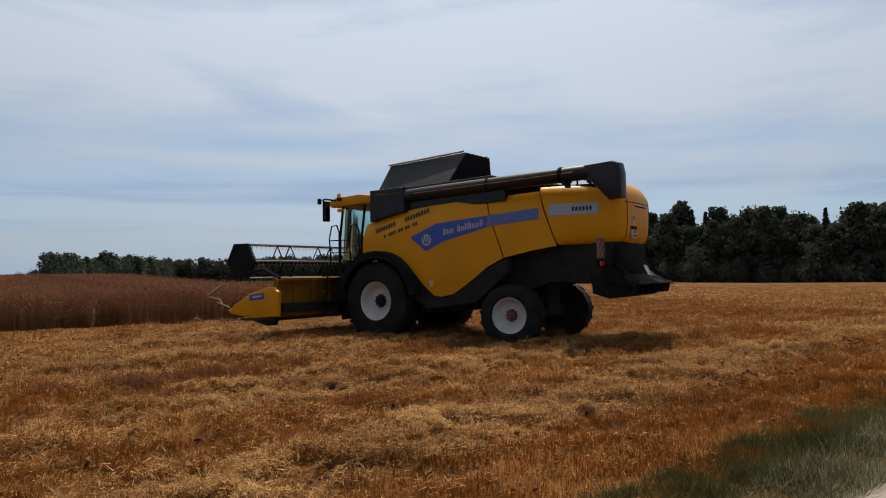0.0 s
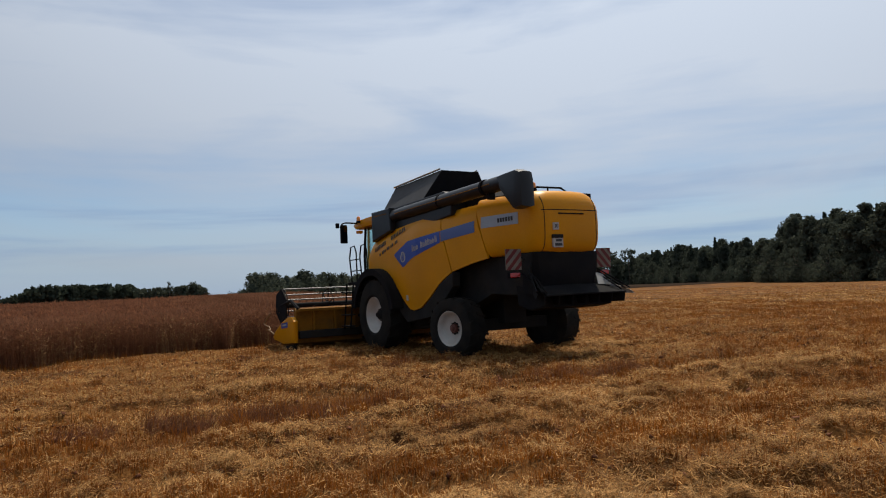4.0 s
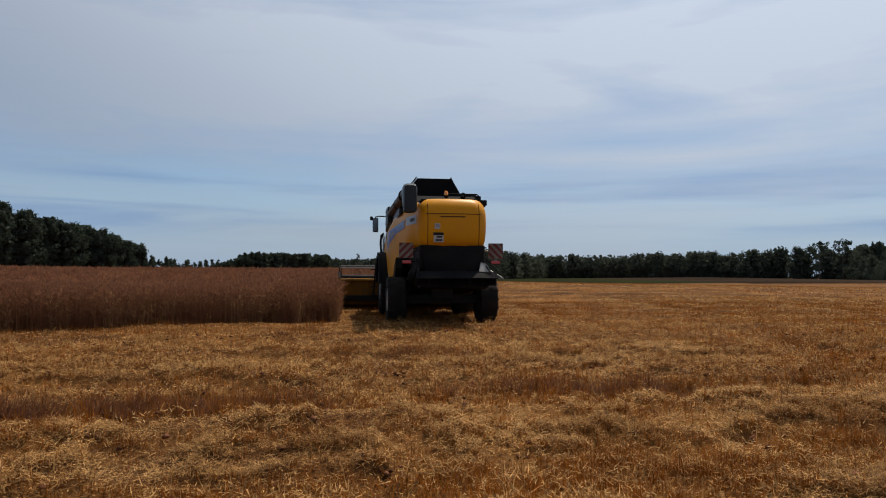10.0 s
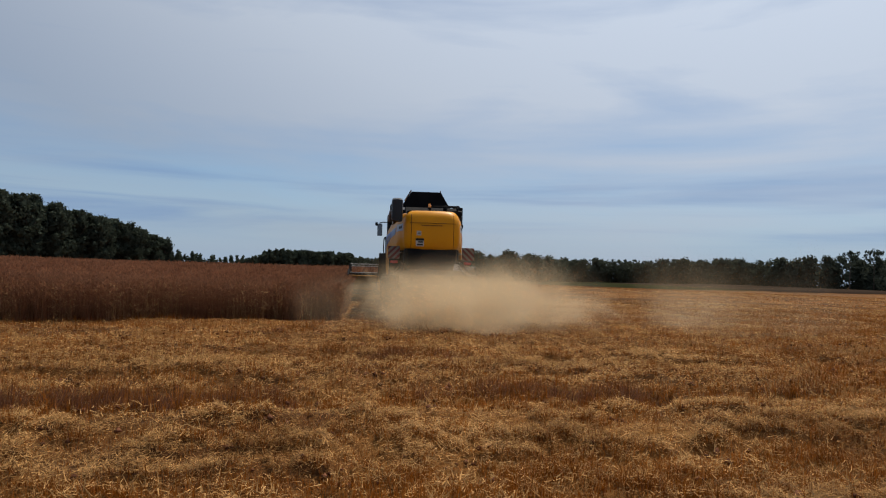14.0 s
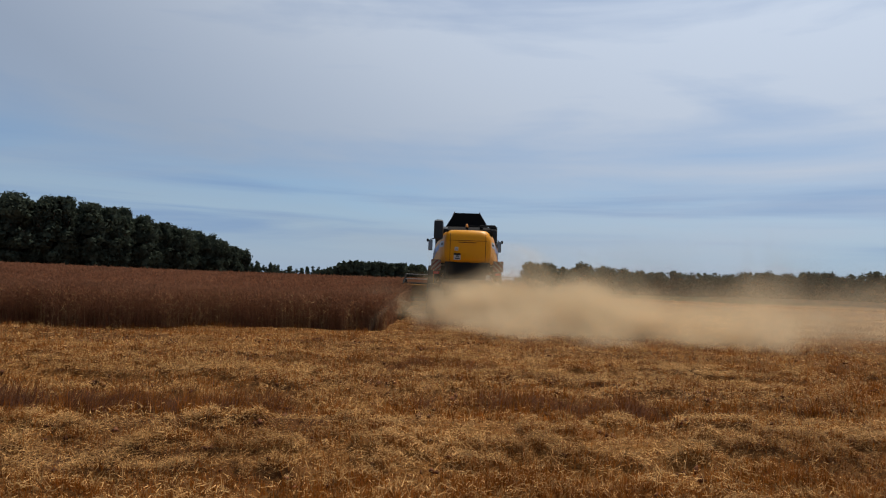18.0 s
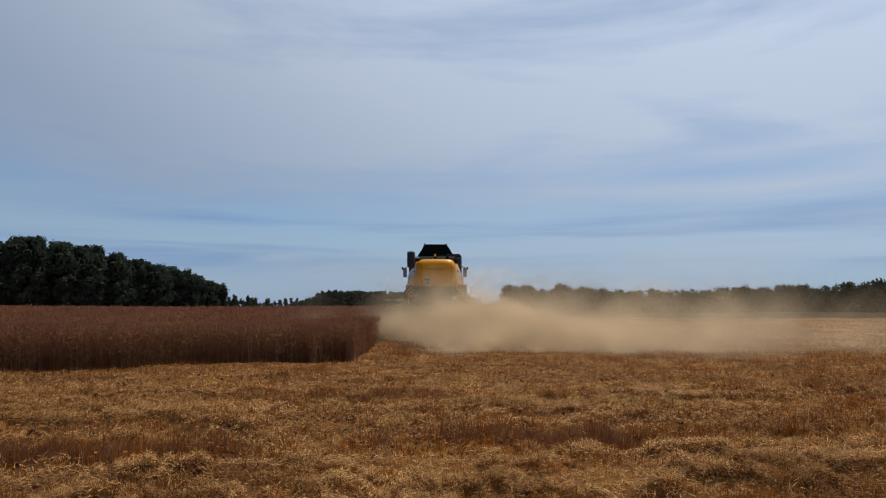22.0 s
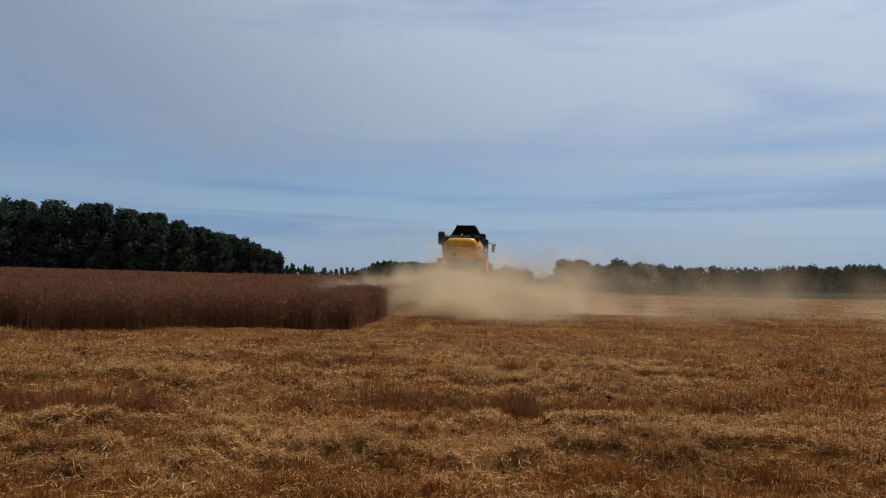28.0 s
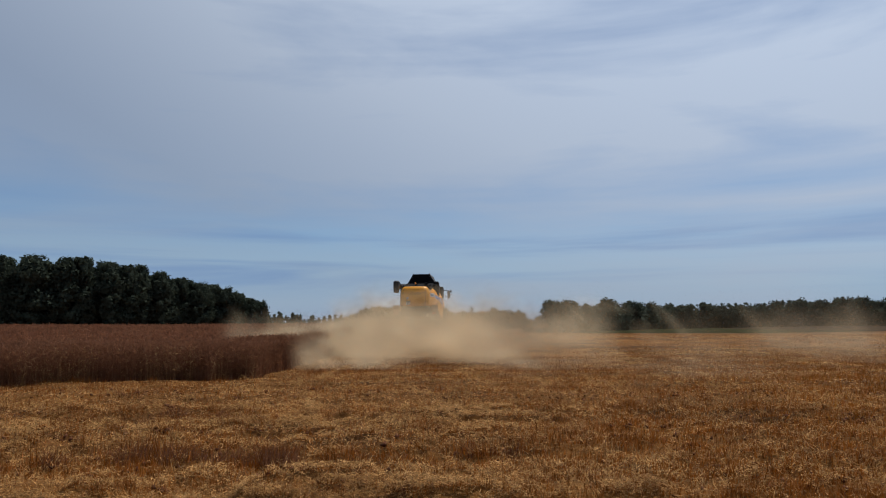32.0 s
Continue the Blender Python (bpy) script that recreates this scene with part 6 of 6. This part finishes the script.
# ---- what moves ----
DRIVE = [  # seconds, x, y, height, heading in degrees
    (0.0, 10.23, 14.55, -0.06, 18.6),
    (3.0, 9.21, 17.78, -0.03, 11.3),
    (6.0, 8.63, 21.12, 0.01, 4.9),
    (9.0, 8.325, 24.83, 0.04, 1.3),
    (12.0, 8.2, 28.19, 0.1, -0.1),
    (17.0, 8.01, 33.25, 0.16, -0.6),
    (20.0, 7.85, 37.06, 0.32, -0.2),
    (24.0, 7.87, 42.5, 0.54, -0.7),
    (27.0, 7.89, 46.4, 0.63, -2.0),
    (30.0, 7.88, 49.7, 0.64, -1.7),
    (32.0, 8.0, 51.4, 0.62, -1.3),
]


def drive_at(t):
    ts = [r[0] for r in DRIVE]
    return [float(np.interp(t, ts, [r[k] for r in DRIVE])) for k in (1, 2, 3, 4)]


def reach(y):
    """When the knife comes to a row of grain."""
    ts = np.linspace(0, 32, 321)
    ys = [drive_at(t)[1] + 3.1 for t in ts]
    return float(np.interp(y, ys, ts, right=99.0))


def motions():
    walk(combine, [(t, pose(x, y, z, 0, 0, a)) for t, x, y, z, a in DRIVE])
    steps = [0.6 * k for k in range(54)]
    steer = lambda t: float(np.interp(t, [0, 3, 6, 10, 32], [9, 12, 7, 0, 0]))
    for w, side in zip(front_wheels, (-1, 1)):
        walk(w, [(t, pose(side * 1.24, 0, 0.93, -math.degrees((drive_at(t)[1] - 14.55) / 0.93))) for t in steps + [32.0]])
    for w, side in zip(rear_wheels, (-1, 1)):
        walk(w, [(t, pose(side * 1.3, -3.5, 0.66, -math.degrees((drive_at(t)[1] - 14.55) / 0.66), 0, steer(t))) for t in steps + [32.0]])
    lift = ((0.0, 0.3), (0.5, 0.1), (1.0, 0.0), (1.7, -0.06), (3.5, -0.05), (6.5, 0.0), (32.0, 0.0))
    raised = lambda t: float(np.interp(t, [r[0] for r in lift], [r[1] for r in lift]))
    walk(header, [(t, pose(0, 0, z)) for t, z in lift])
    walk(reel, [(0.4 * k, Matrix.Translation(REEL) @ pose(0, 0, raised(0.4 * k) + max(0.04 * (k < 12), 0.38 - 0.09 * k), -62 * k)) for k in range(81)])
    for ob, y in crop_rows:
        t = reach(y)
        m = Matrix.Translation(ob.location)
        if t > 31.5:
            continue
        down = m @ pose(0, 0, -0.34, 86)
        rows = [(0.0, m)]
        rows += [(t, m), (t + 0.45, down)] if t > 0.1 else []
        walk(ob, rows + [(32.0, down)])
    # dust: the chopper throws it out; thick clouds soon settle, thin ones drift on over the field
    lives = ((0.3, 0.75), (1.2, 1.0), (2.6, 0.9), (4.2, 0.35), (5.8, -0.8), (7.6, -5.0)), ((0.3, 0.7), (1.5, 1.0), (2.8, 0.9), (4.4, 0.3), (6.0, -0.9), (7.6, -5.0)), ((0.6, 0.8), (2.0, 1.1), (4.5, 0.9), (7.0, 0.4), (8.5, -1.2), (10.0, -5.0))
    t, k = 11.0, 0
    while t < 31.9:
        grow = min(1.0, (t - 10.9) / 2.0)
        late = float(np.interp(t, [19.5, 26.0], [0, 1]))
        x, y, z, _ = drive_at(t)
        kinds = ["dense"] + ["dense"] * (grow > 0.6) + ["wide"] * (grow > 0.7 and k % (2 if t < 21 else 7) == 0) + ["haze"] * (grow > 0.8 and k % (2 if t < 20 else 4 if t < 24 else 9) == 1) + ["thin"] * (k % 2 == 1 and t > 16) + ["chaff"] * (k % 2 == 0 and t < 15)
        for kind in kinds:
            meshes, life = {"dense": (PUFF_DENSE, 0), "wide": (PUFF_WIDE, 1), "haze": (PUFF_HAZE, 2), "thin": (PUFF_THIN, 2), "chaff": (CHAFF, 0)}[kind]
            ob = new("flying_chaff" if kind == "chaff" else "dust_puff", meshes[k % len(meshes)])
            tagged(ob, "tan cloud of chaff dust behind the harvester", "dust cloud", "dust clouds behind the harvester", kind="stuff")
            loose = kind in ("haze", "thin")
            sx, sy = x + dust_rng.uniform(-0.9 - 2.4 * late, 0.9 + 0.5 * late), y - 6.5 + dust_rng.uniform(-1.0, 0.2)
            sx -= 0.45 * float(1 - smooth(12.0, 14.0, t))
            vx = (1 - late) * dust_rng.uniform(0.1 * grow, 0.2 + 1.5 * grow) + late * dust_rng.uniform(-0.8, 0.9)
            vy = (1 - late) * dust_rng.uniform(-0.3, 0.15) + late * dust_rng.uniform(-2.6, 0.0)
            if loose:
                vx += dust_rng.uniform(0.6, 2.2 - late) if kind == "haze" else dust_rng.uniform(-0.4, 0.8)
            if kind == "haze":
                sx += 3.6
            turn = dust_rng.uniform(0, 360)
            high = (0.56 - 0.02 * late) * dust_rng.uniform(0.8, 1.25) * {"thin": 2.1, "haze": 0.8}.get(kind, 1.0)
            rows = [(0.0, pose(sx, sy, z - 6.0, 0, 0, turn)), (t, pose(sx, sy, z - (5.0 if loose else 3.0), 0, 0, turn))]
            for age, lift in lives[life]:
                go = age if age < 3 else 3 + (age - 3) * 0.8
                if t + age < 32.0:
                    rows.append((t + age, pose(sx + vx * go, sy + vy * go, z + high * lift, 0, 0, turn)))
            rows.append((33.0, Matrix.Translation((vx * 0.7, vy * 0.7, 0)) @ rows[-1][1]))
            walk(ob, rows)
        k += 1
        t += 0.44


motions()
